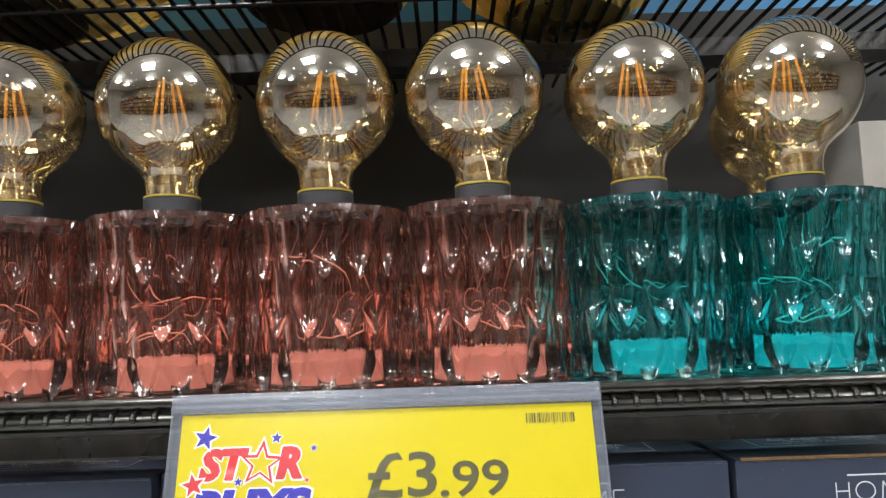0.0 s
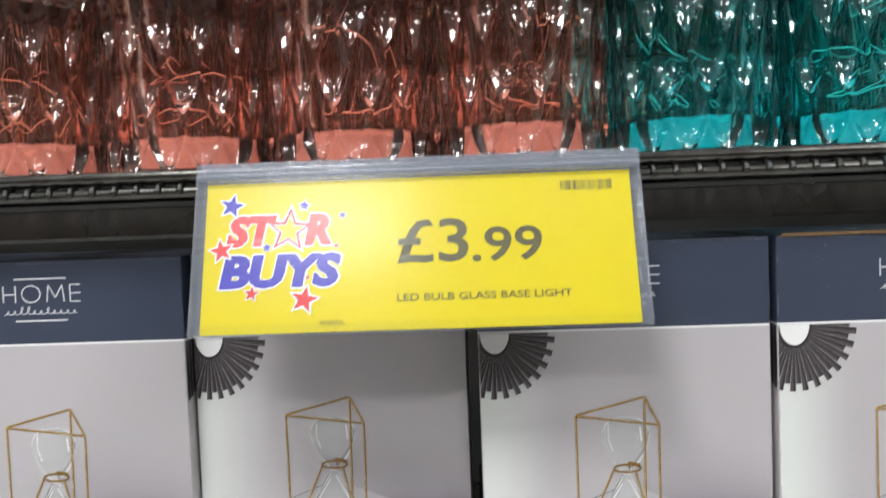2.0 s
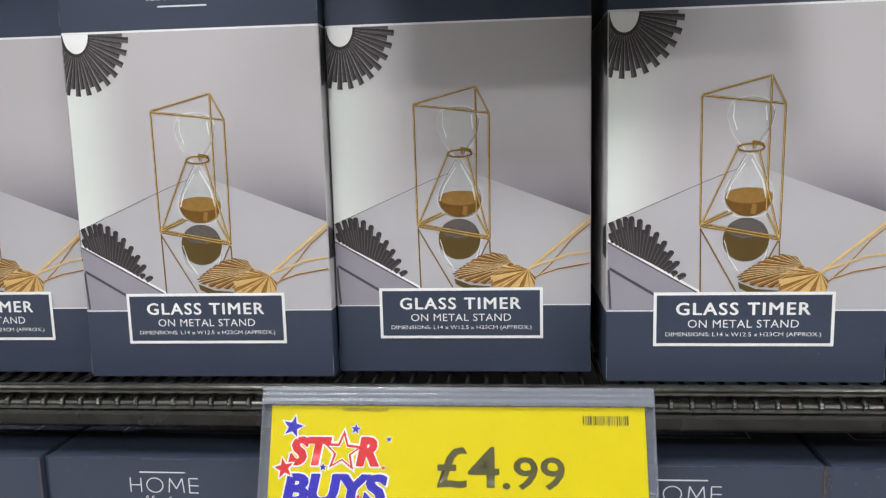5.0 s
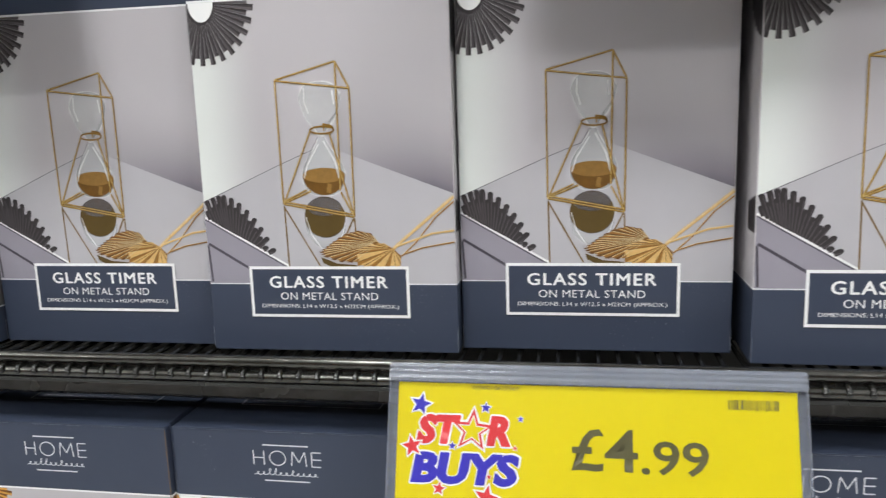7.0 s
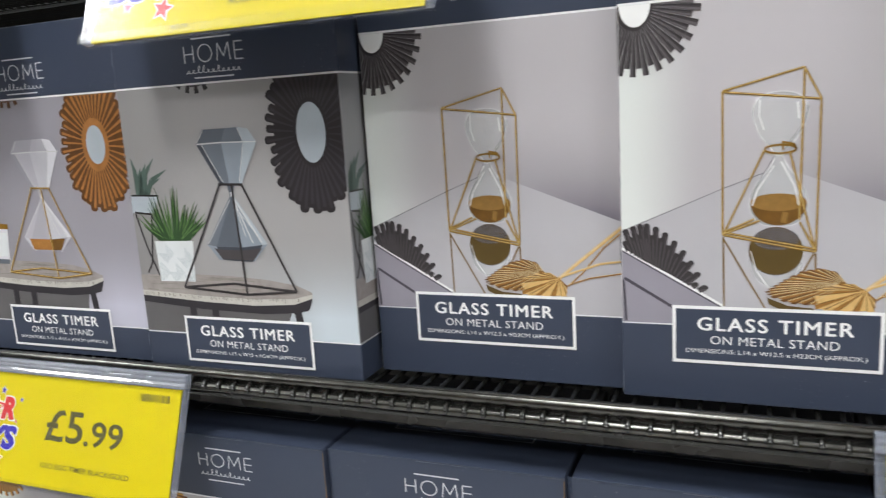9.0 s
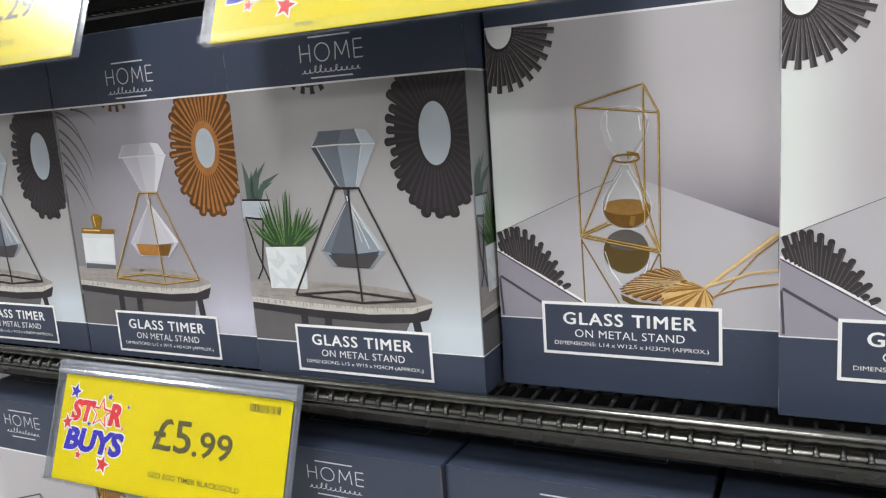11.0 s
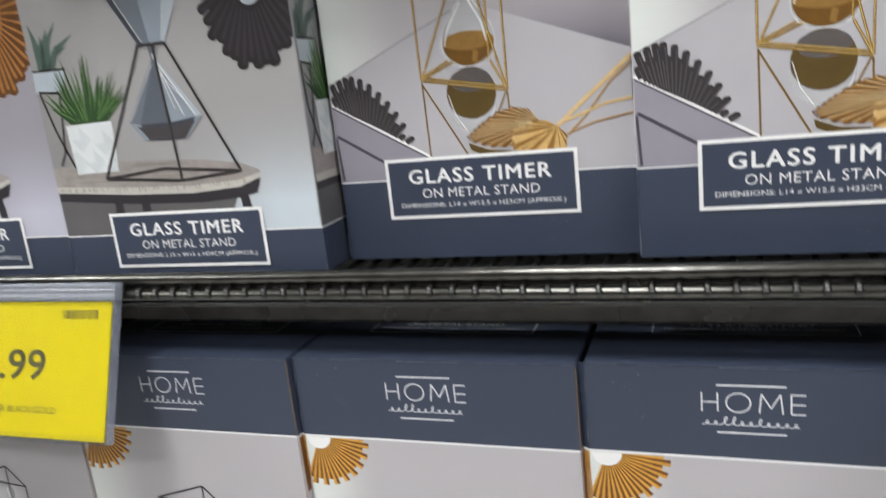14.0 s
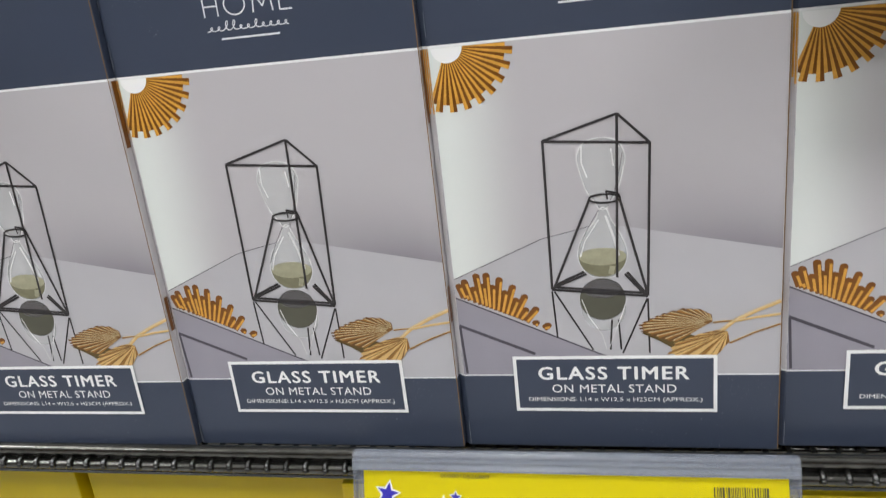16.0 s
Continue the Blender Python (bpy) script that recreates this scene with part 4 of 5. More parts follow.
def plant_prints(dx=0.0):
    """The potted plants of the photo: spiky leaves in a patterned white pot, an aloe on a wire stand behind."""
    out = []
    rnd = random.Random(77)
    dark, lit, blue = bmesh.new(), bmesh.new(), bmesh.new()
    for i in range(32):
        an = radians(-62 + 124 * (i + rnd.uniform(-0.4, 0.4)) / 31)
        ln = rnd.uniform(22, 41) * (1 - 0.18 * abs(math.sin(an)))
        bx = 33 + dx + 9 * math.sin(an)
        mid = (bx + 0.42 * ln * math.sin(an), 88 + 0.5 * ln * math.cos(an))
        tip = (mid[0] + 0.34 * ln * math.sin(an) + rnd.uniform(-1, 1), mid[1] + 0.5 * ln * math.cos(an) ** 1.2)
        if min(tip[0], mid[0]) < 1.2:
            continue
        w = rnd.uniform(1.5, 2.4)
        k = 6 + 0.03 * rnd.randrange(46)
        stroke(dark, (bx, 86), mid, w, k, w * 0.9)
        stroke(dark, mid, tip, w * 0.9, k, 0.2)
        if i % 2:
            stroke(lit, (bx, 90), mid, 0.5, k + 0.02, 0.8)
            stroke(lit, mid, tip, 0.8, k + 0.02, 0.15)
    for (tx, tz), w in (((4.6, 144.7), 4.5), ((11.8, 138), 5), ((23.7, 144), 4.5), ((33.7, 136.5), 4.5), ((17, 141), 5), ((28, 131), 4), ((8, 133), 4)):
        mx, mz = (10 + 0.45 * (tx - 11)), 118 + 0.62 * (tz - 118)
        b_ = (max(2.5, 9 + 0.2 * (tx - 11)), 117)
        k = 4 + 0.04 * w
        if tx + dx > 1.5:
            stroke(blue, (max(1.5, b_[0] + dx), b_[1]), (max(1.5, mx + dx), mz), w, k, w * 0.85)
            stroke(blue, (max(1.5, mx + dx), mz), (tx + dx, tz), w * 0.85, k, 0.3)
    out += [("leaves_print", dark, M_GREEN), ("leaf_glint_print", lit, M_GREEN_LT), ("aloe_print", blue, M_GREEN2)]
    lo = 0.7
    bm = bmesh.new()
    flat(bm, [(max(lo, 16.6 + dx), 88.2), (49 + dx, 88.8), (47.2 + dx, 60.8), (max(lo, 18 + dx), 60.5)], 7.6)
    out.append(("pot_print", bm, M_POT))
    bm = bmesh.new()
    for cx, cz in ((25, 80), (41, 77), (32, 67), (20, 67), (45, 65)):
        for i in range(5):
            r = 1.2 + 1.35 * i
            pts = clipped([(cx + dx, cz + r), (cx + dx + r, cz), (cx + dx, cz - r), (cx + dx - r, cz)], max(1, 18 + dx), 47 + dx, 61.5, 87.5)
            ribbon(bm, pts, 0.4, 7.9)
    out.append(("pot_pattern_print", bm, M_POTLN))
    bm = bmesh.new()
    flat(bm, [(lo, 119.4), (24 + dx, 119), (20 + dx, 107.8), (lo, 107.6)], 5)
    out.append(("pot_print", bm, M_OVAL))
    bm = bmesh.new()
    ribbon(bm, [(lo + 0.6, 119.6), (24.5 + dx, 119.2)], 1.2, 5.3)
    ribbon(bm, [(max(lo + 0.6, 2.5 + dx), 108), (17 + dx, 106.6), (15 + dx, 92), (12 + dx, 73), (7.4 + dx if dx > -6 else 2, 66)], 1.3, 5.3)
    ribbon(bm, [(max(lo + 0.6, 3 + dx), 107), (9 + dx, 85), (17.4 + dx, 64)], 1.3, 5.35)
    out.append(("plant_stand_print", bm, M_BLACKP))
    return out


def geo_box(group, label, gold):
    t = thing("timer_box", label, "box", group)
    W, D, H = 169, 160, 240
    carton(W * MM, D * MM, H * MM, M_CARTON_G, t)
    clip = (0.6, W - 0.6, 24.6, 189.4)
    bm = bmesh.new()
    flat(bm, [(0.6, 24.6), (W - 0.6, 24.6), (W - 0.6, 189.4), (0.6, 189.4)], 1)
    pic = part("photo", bm, M_GWALL2 if gold else M_GWALL, t, "photo of a faceted hourglass on a round table")
    # sunburst mirror on the wall: long and short slats with round ends, leaning a little
    big = M_BRONZE if gold else M_BLACKP
    mcx, mcz, orx, orz = (142.8, 155.0, 33.5, 49.5) if gold else (147.0, 156.0, 34.0, 52.0)
    a, b = bmesh.new(), bmesh.new()
    n_ = 42
    for i in range(n_):
        an = 2 * math.pi * (i + 0.5) / n_
        k = (1.0, 0.93, 1.03, 0.9)[i % 4] if i % 2 else (0.88, 0.84)[i // 2 % 2]
        ca, sa = math.cos(an), math.sin(an)
        p0, p1 = (mcx + 9 * ca, mcz + 15 * sa), (mcx + orx * k * ca, mcz + orz * k * sa)
        d = math.hypot(p1[0] - p0[0], p1[1] - p0[1])
        ux, uz = (p1[0] - p0[0]) / d, (p1[1] - p0[1]) / d
        w0, w1 = 0.9, 2.5 + 0.95 * abs(sa)
        ring = [(p0[0] + uz * w0, p0[1] - ux * w0), (p1[0] + uz * w1, p1[1] - ux * w1)]
        ring += [(p1[0] + w1 * (uz * math.cos(q) + ux * math.sin(q) * 0.8), p1[1] + w1 * (-ux * math.cos(q) + uz * math.sin(q) * 0.8)) for q in (0.6, 1.2, 1.9, 2.5)]
        ring += [(p1[0] - uz * w1, p1[1] + ux * w1), (p0[0] - uz * w0, p0[1] + ux * w0)]
        pts = clipped(ring, *clip)
        if pts:
            flat(a, pts, 3 + 0.02 * i)
        strip = clipped([(p0[0] + uz * 0.1, p0[1] - ux * 0.1), (p1[0] + uz * 0.3, p1[1] - ux * 0.3), (p1[0] - uz * w1 * 0.6, p1[1] + ux * w1 * 0.6), (p0[0] - uz * 0.6, p0[1] + ux * 0.6)], *clip)
        if strip:
            flat(b, strip, 4.0)
    flat(a, clipped(oval(mcx, mcz, orx * 0.78, orz * 0.78), *clip), 2.8)
    part("sunburst_print", a, big, pic)
    part("sunburst_shade_print", b, M_BRONZE_LT if gold else M_SOOT, pic)
    bm = bmesh.new()
    flat(bm, clipped(oval(mcx, mcz, 12.2, 18.5 if gold else 21), *clip), 4.3)
    part("mirror_rim_print", bm, M_BRONZE_LT if gold else M_BLACKP, pic)
    bm = bmesh.new()
    flat(bm, clipped(oval(mcx + 0.2, mcz, 8.4, 13.4) if gold else oval(mcx, mcz, 10.2, 18.2), *clip), 4.6)
    part("mirror_print", bm, M_OVAL, pic)
    a, b = bmesh.new(), bmesh.new()
    rays(a, b, 64, 207, (8, 8), (20, 21), 200, 340, 14, clip, 3, 0.1, 0.9)
    part("sunburst_print", a, big, pic)
    b.free()
    # round table: boards, pale rim, dark apron and legs
    up = 5.5 if gold else 0.0
    rt = -5 if gold else 0
    bm = bmesh.new()
    flat(bm, [(0.6, 24.6), (112, 24.6), (122 + rt, 44 + up), (0.6, 46 + up)], 1.6)
    part("under_table_print", bm, M_DKBG, pic)
    back = [(0.6, 64.6 + up), (40, 66 + up), (76, 65.4 + up), (105, 63.6 + up), (127 + rt, 60.4 + up), (137.2 + rt, 56.4 + up)]
    front = [(137.4 + rt, 55 + up), (123.6 + rt, 51.6 + up), (93.2, 50.2 + up), (53.3, 51.2 + up), (0.6, 53.8 + up)]
    foot = [(137.3 + rt, 52.4 + up), (123.6 + rt, 47.8 + up), (93.2, 45.9 + up), (53.3, 47 + up), (0.6, 50.2 + up)]
    bm = bmesh.new()
    flat(bm, back + front, 5)
    part("tabletop_print", bm, M_WOODP, pic)
    bm = bmesh.new()
    flat(bm, front + foot[::-1], 5.2)
    part("table_rim_print", bm, M_WOODRIM, pic)
    bm = bmesh.new()
    rnd = random.Random(31)
    for i in range(64):
        x = rnd.uniform(2, 128 + rt)
        z = 51.6 + up + 0.00028 * (x - 80) ** 2
        stroke(bm, (x, z - 0.4), (x + rnd.uniform(-0.5, 0.5), z - rnd.uniform(2, 3.4)), rnd.uniform(0.2, 0.6), 5.4)
    for i in range(30):
        x, z = rnd.uniform(2, 90), rnd.uniform(54, 64.5) + up
        stroke(bm, (x, z), (x + rnd.uniform(6, 30), z - rnd.uniform(0, 0.7)), rnd.uniform(0.2, 0.5), 5.4)
    part("wood_grain_print", bm, M_WOODLN, pic)
    bm = bmesh.new()
    flat(bm, foot + [(0.6, 45.6 + up), (52, 41.8 + up), (100, 40.6 + up), (126 + rt, 42.4 + up), (134 + rt, 44.4 + up), (136 + rt, 48.6 + up)], 4.8)
    for x in (39.5, 58, 122.5 + rt):
        flat(bm, [(x, 44 + up), (x + 5.6, 44 + up), (x + (5.6 if x < 100 else 8), 30), (x + (0 if x < 100 else 2.5), 30)], 4.7)
    part("table_frame_print", bm, M_WOODSIDE, pic)
    if gold:
        bm = bmesh.new()
        for i, (p, q, r) in enumerate((((2, 185), (26, 168), (34.6, 142)), ((2, 175), (23, 157), (32, 133)), ((1.4, 168), (16, 150), (24, 128)), ((2, 150), (16, 133), (27.6, 114)), ((1.4, 141), (12, 127), (19.3, 113.5)),
                                       ((18, 189), (32, 184), (42, 176)), ((1.4, 158), (14, 142), (25, 121)), ((1.2, 188), (18, 180), (27, 160)))):
            prev = p
            for g in range(1, 9):
                f = g / 8
                cur = tuple((1 - f) ** 2 * p[k] + 2 * f * (1 - f) * (q[k] + 3) + f * f * r[k] for k in (0, 1))
                stroke(bm, prev, cur, 1.9 * (1.08 - (g - 1) / 8), 2.2 + 0.05 * i, 1.9 * (1.08 - f))
                prev = cur
        part("palm_print", bm, M_DKBG2, pic)
        bm = bmesh.new()
        flat(bm, [(9.2, 69), (41.4, 68.6), (44.2, 98), (10.2, 99)], 6)
        part("candle_glass_print", bm, M_DIAC[4], pic)
        bm = bmesh.new()
        flat(bm, [(10.6, 74.6), (40.6, 74.4), (42.6, 92.5), (10.8, 92.4)], 6.3)
        part("candle_print", bm, M_POT, pic)
        bm = bmesh.new()
        flat(bm, [(9.4, 69), (41.2, 68.6), (41.4, 72), (9.8, 73)], 6.4)
        part("candle_foot_print", bm, M_DIA[0], pic)
        bm = bmesh.new()
        flat(bm, [(9.6, 96), (44.6, 95.4), (44.9, 99.2), (10.6, 100.2)], 6.6)
        flat(bm, [(24, 100), (31, 100), (34.6, 108.4), (30, 110.6), (27, 111), (22, 108.6)], 6.5)
        part("candle_lid_print", bm, M_GOLD, pic)
        bm = bmesh.new()
        stroke(bm, (12, 98.6), (30, 98.2), 0.9, 6.9)
        stroke(bm, (26, 101), (25, 109), 0.8, 6.9)
        part("candle_lid_glint_print", bm, M_GOLD_LT, pic)
    else:
        for part_name, bm, mat in plant_prints():
            part(part_name, bm, mat, pic)
    # faceted glass
    D_ = M_DIAC if gold else M_DIA
    dz = -0.5 if gold else 0
    facets = [([(66.8, 161.2), (84.3, 161.4), (80.5, 152.4), (60.7, 152)], 0), ([(84.3, 161.4), (94, 161.7), (97.7, 152.1), (80.5, 152.4)], 3), ([(94, 161.7), (101.5, 160.6), (107.3, 152.2), (97.7, 152)], 4),
              ([(60.7, 152), (65, 152.2), (79, 126.4), (76, 126.4)], 2), ([(65, 152.2), (80.5, 152.4), (83.6, 126), (79, 126.4)], 3), ([(80.5, 152.4), (97.7, 152), (91.6, 125.8), (83.6, 126)], 1), ([(97.7, 152), (107.3, 152.2), (93, 125.8), (91.6, 125.8)], 4),
              ([(81.5, 125.8), (87.2, 125.6), (85, 117.6), (82.8, 117.6)], 0), ([(82.6, 118), (83.6, 118), (68, 85), (60.7, 86.4)], 3), ([(83.6, 118), (84.6, 118), (88.2, 84.8), (68, 85)], 0), ([(84.4, 118), (85.4, 118), (104, 86.6), (88.2, 84.8)], 1), ([(85, 118), (86, 118), (108, 87.2), (104, 86.6)], 4),
              ([(60.7, 86.4), (68, 85), (72, 76.4), (69, 76.4)], 1), ([(68, 85), (88.2, 84.8), (87, 75.6), (72, 76.4)], 2), ([(88.2, 84.8), (104, 86.6), (95.6, 75.6), (87, 75.6)], 2), ([(104, 86.6), (108, 87.2), (97, 75.8), (95.6, 75.6)], 1)]
    if gold:
        facets = [([(x - 1 if z > 140 else x, z + dz + (3.6 if z < 90 else 0)) for x, z in f], s) for f, s in facets]
    for i, (f, s) in enumerate(facets):
        bm = bmesh.new()
        flat(bm, f, 8 + 0.1 * i)
        part("facet_print", bm, D_[s], pic)
    bm = bmesh.new()
    flat(bm, [(66, 84), (74, 83), (88, 82.8), (103.5, 84.4), (96, 76.2), (72, 76.8)] if not gold else [(66, 88.4), (86, 88), (101.3, 88.8), (96.5, 80), (69, 80.2)], 10)
    part("sand_print", bm, M_SAND_GEO if gold else M_BLACKP2, pic)
    if gold:
        bm = bmesh.new()
        flat(bm, [(86, 88), (101.3, 88.8), (96.5, 80), (88, 80)], 10.3)
        part("sand_shade_print", bm, M_SAND, pic)
    bm = bmesh.new()
    for p, q, w in (((61.2, 152), (80.5, 152.6), 0.9), ((80.5, 152.6), (107, 152.2), 0.7), ((65, 151.6), (78.6, 127.6), 0.5), ((97.4, 151.6), (91.4, 127), 0.5), ((67.4, 160.6), (61.4, 152.6), 0.4), ((94, 161.2), (97.4, 152.6), 0.5),
                    ((86, 116), (104, 88), 0.9), ((86.5, 113), (97, 88), 0.7), ((85.6, 114), (92, 92), 0.5), ((82.6, 116), (62, 87), 0.4), ((84, 121), (84.6, 118), 1.2), ((87, 110), (101, 93), 0.4)):
        zz = lambda p: (p[0], p[1] + dz + (3.6 if gold and p[1] < 100 else 0))
        stroke(bm, zz(p), zz(q), w, 10.6)
    part("facet_highlight_print", bm, M_GLASSLN, pic)
    bm, lit = bmesh.new(), bmesh.new()
    w = 1.5 if not gold else 1.3
    base = [(40.5, 62.5), (89.8, 58.8), (122.5, 63.1), (74.6, 66.2)] if gold else [(37.7, 56.8), (88.4, 53.3), (126.4, 56.5), (78.7, 60.5)]
    legs = [((75.7, 126), base[0]), ((92.8, 125.6), base[2]), ((85, 125.2), base[1])]
    for k, (p, q) in enumerate(legs + list(zip(base, base[1:] + base[:1])) + [((74.8, 126), (93.6, 125.6))]):
        stroke(bm, p, q, w, 11 + 0.1 * k)
        stroke(lit, (p[0] - 0.3, p[1] + 0.2), (q[0] - 0.3, q[1] + 0.2), 0.35, 12.2)
    part("stand_print", bm, M_GOLD if gold else M_BLACKP, pic)
    part("stand_highlight_print", lit, M_GOLD_LT if gold else M_BLACKP2, pic)
    # the photo goes on round the corner
    for sgn, sx in ((-1, 0.0), (1, W * MM)):
        strips = [("tabletop_print", 51.6, 65, M_WOODP), ("table_rim_print", 47.6, 51.6, M_WOODRIM), ("table_frame_print", 43.6, 47.6, M_WOODSIDE), ("under_table_print", 24.6, 43.6, M_DKBG)]
        made = []
        for nm, z0, z1, mat in strips:
            bm = bmesh.new()
            flat(bm, [(0.6, z0), (52, z0), (52, z1), (0.6, z1)], 2)
            made.append((nm, bm, mat))
        for nm, bm, mat in made + plant_prints(-6):
            for v in bm.verts:
                v.co = (sx + sgn * (0.0001 - v.co.y), v.co.x, v.co.z)
            tagged(part(nm, bm, mat, t), kind="stuff")
    worn_edges(W, H, t, 9)
    home_mark(t, 59, 217.5, (203, 213.5), (195.5, 200.5), 193.5, 2)
    name_label(t, 34, 4.8, "DIMENSIONS: L15 x W15 x H24CM (APPROX.)", 12)
    return t


black_geo = geo_box("faceted hourglass boxes", "navy carton with a photo of a smoked faceted hourglass", False)
black_geo.matrix_basis = pose(-0.4885, -0.026, 0.0005)
copy_thing(black_geo, pose(-0.8305, -0.022, 0.0005))
gold_geo = geo_box("faceted hourglass boxes", "navy carton with a photo of a clear gold-framed faceted hourglass", True)
gold_geo.matrix_basis = pose(-0.6595, -0.0225, 0.0005)


# ---- price signs in clear holders ----
def price_sign(label, pounds, pence, words, code, long_code, at, lean=-20.7):
    """A yellow card in a clear holder that clips onto a shelf's front; its origin is the holder's top edge, mid-length."""
    t = thing("price_sign", label, "price sign", "price signs")
    CW, CH = 214, 77.6
    x0, zt = -CW / 2, -11.0
    top = zt

    def X(x):
        return x0 + 2.5 + x * 0.972

    def Z(d):
        return top - d * 0.93

    bm = bmesh.new()
    foot = top - CH
    box(bm, x0 * MM, 0, foot * MM, (x0 + CW) * MM, 0.0004, top * MM)
    card = part("card", bm, M_YELLOW, t, "yellow printed price card")
    L = 1
    white, red, blue = bmesh.new(), bmesh.new(), bmesh.new()
    for cx, cz, r, col, turn in ((11, 13, 6.5, blue, 12), (49, 14, 3.2, blue, 5), (69, 20, 2.0, blue, 0), (6.5, 38, 6.2, red, -12), (30, 37, 2.6, blue, 0), (66, 37, 1.6, red, 0),
                                 (23, 62, 4.0, red, 8), (50, 66, 7.2, red, 12), (51.5, 54, 1.6, red, 0)):
        flat(white, star_points(X(cx), Z(cz), r * 1.2, turn, 0.5), L + 4.0)
        flat(col, star_points(X(cx), Z(cz), r * 0.95, turn), L + 5.0)
    flat(white, star_points(X(41.5), Z(27.5), 14.0, 4, 0.48), L + 1)
    flat(red, star_points(X(41.5), Z(27.5), 12.0, 4), L + 5.2)
    part("star_outline", white, M_WHITE, card)
    part("star", red, M_RED, card)
    part("star", blue, M_BLUE, card)
    bm = bmesh.new()
    flat(bm, star_points(X(41.5), Z(27.8), 9.0, 4), L + 6)
    part("star", bm, M_WHITE, card)
    bm = bmesh.new()
    flat(bm, star_points(X(41.5), Z(27.8), 7.6, 4), L + 6.5)
    part("star", bm, M_YELLOW, card)
    for word, a, b, d0, d1, m in (("ST", 9, 31.5, 19, 36, M_RED), ("R", 50, 63, 19, 36, M_RED), ("BUYS", 6.5, 66, 41, 59, M_BLUE)):
        part("lettering", lettering(word, X(a - 0.9), X(b + 0.9), Z(d1 + 0.9), Z(d0 - 0.9), L + 2, 0.06, 0.18, 1.0, 0.7), M_WHITE, card)
        part("lettering", lettering(word, X(a), X(b), Z(d1), Z(d0), L + 3, 0.04, 0.18, 1.0, 0.45), m, card)
    if pounds:
        part("lettering", lettering(pounds, X(97.5), X(133.5), Z(48), Z(24), L + 2, 0.01, 0, 1.0, 0.15), M_GREY, card)
    if pence:
        part("lettering", lettering(pence, X(135.5), X(171), Z(48.5), Z(29.5), L + 2, 0.01, 0, 1.0, 0.15), M_GREY, card)
    if words:
        n = len(words)
        part("lettering", lettering(words, X(97), X(97 + 3.5 * n), Z(68.5), Z(64.5), L + 2, 0.01), M_GREY, card)
    if code:
        part("lettering", lettering(code, X(58), X(70), Z(80), Z(77.4), L + 2), M_GREY, card)
    if long_code:
        part("lettering", lettering(long_code, X(41), X(68), Z(3.4), Z(1.0), L + 2), M_GREY, card)
    bm = bmesh.new()
    rnd = random.Random(5)
    xx = 182.0
    while xx < 208:
        w = rnd.choice((0.35, 0.35, 0.7, 1.0))
        flat(bm, [(X(xx), Z(10.5 + (1.2 if rnd.random() < 0.15 else 0))), (X(xx + w), Z(10.5)), (X(xx + w), Z(5)), (X(xx), Z(5))], L + 2)
        xx += w + rnd.choice((0.4, 0.6, 0.9))
    part("barcode", bm, M_GREY, card)
    # holder: back and front sheets, ribbed clip along the top, folded foot
    hx0, hx1 = (x0 - 5.0) * MM, (x0 + CW + 5.0) * MM
    bm = box(bmesh.new(), hx0, 0.0012, (foot - 0.8) * MM, hx1, 0.0022, 0.0, 0.0003)
    part("back_sheet", bm, M_CLIP, t, "clear plastic back sheet")
    bm = box(bmesh.new(), hx0, -0.0034, (foot - 0.8) * MM, hx1, -0.0028, Z(-1.5) * MM)
    sheet = part("front_sheet", bm, M_PLASTIC, t, "glossy clear plastic front sheet")
    sheet.visible_shadow = False
    bm = bmesh.new()
    extrude_x(bm, [(0.0008, 0.0), (-0.0026, -0.0006), (-0.0042, -0.0022), (-0.0034, -0.0036), (-0.0046, -0.0050), (-0.0036, -0.0066), (-0.0044, -0.0084), (-0.0034, -0.0102), (-0.0008, -0.0104), (0.0008, -0.0092)], hx0, hx1)
    part("clip", bm, M_CLIP, t, "ribbed milky plastic clip")
    bm = bmesh.new()
    extrude_x(bm, [(0.0024, (foot - 0.9) * MM), (0.0024, (foot - 1.8) * MM), (-0.0044, (foot - 1.8) * MM), (-0.0052, (foot - 1.0) * MM), (-0.0052, (foot + 3.5) * MM), (-0.0040, (foot + 3.5) * MM), (-0.0038, (foot - 0.9) * MM)], hx0, hx1)
    part("foot", bm, M_PLASTIC, t)
    for hx in (hx0, hx1 - 0.0012):
        bm = box(bmesh.new(), hx, -0.0030, (foot - 0.8) * MM, hx + 0.0012, 0.0012, -0.009)
        part("side_edge", bm, M_CLIP, t)
    x, y, z = at
    t.matrix_basis = pose(x, y, z, lean)
    return t


SIGN_Y = -0.0415
price_sign("yellow price card for lamps in a clear plastic holder", "£3", ".99", "LED BULB GLASS BASE LIGHT", "95855", "", (0.1325, SIGN_Y, 0.3080), -17.5)
price_sign("yellow price card for hourglasses in a clear plastic holder", "£4", ".99", "", "", "0000010625569", (0.0727, SIGN_Y + 0.003, 0.0035))
price_sign("yellow price card for faceted timers in a clear plastic holder", "£5", ".99", "GEO EGG TIMER BLACK/GOLD", "", "", (-0.5545, SIGN_Y, 0.001))
price_sign("yellow price card on the lower shelf in a clear holder", "", "", "", "", "0000010626889", (-0.139, SIGN_Y, -0.300))
price_sign("yellow price card for a cactus in a clear plastic holder", "", "", "ROUND GLASS ARTIFICIAL CACTUS", "87624", "", (-0.350, SIGN_Y, 0.2985))
price_sign("yellow cactus price card in a clear plastic holder", "", ".29", "ARTIFICIAL CACTUS", "", "", (-0.678, SIGN_Y, 0.303))


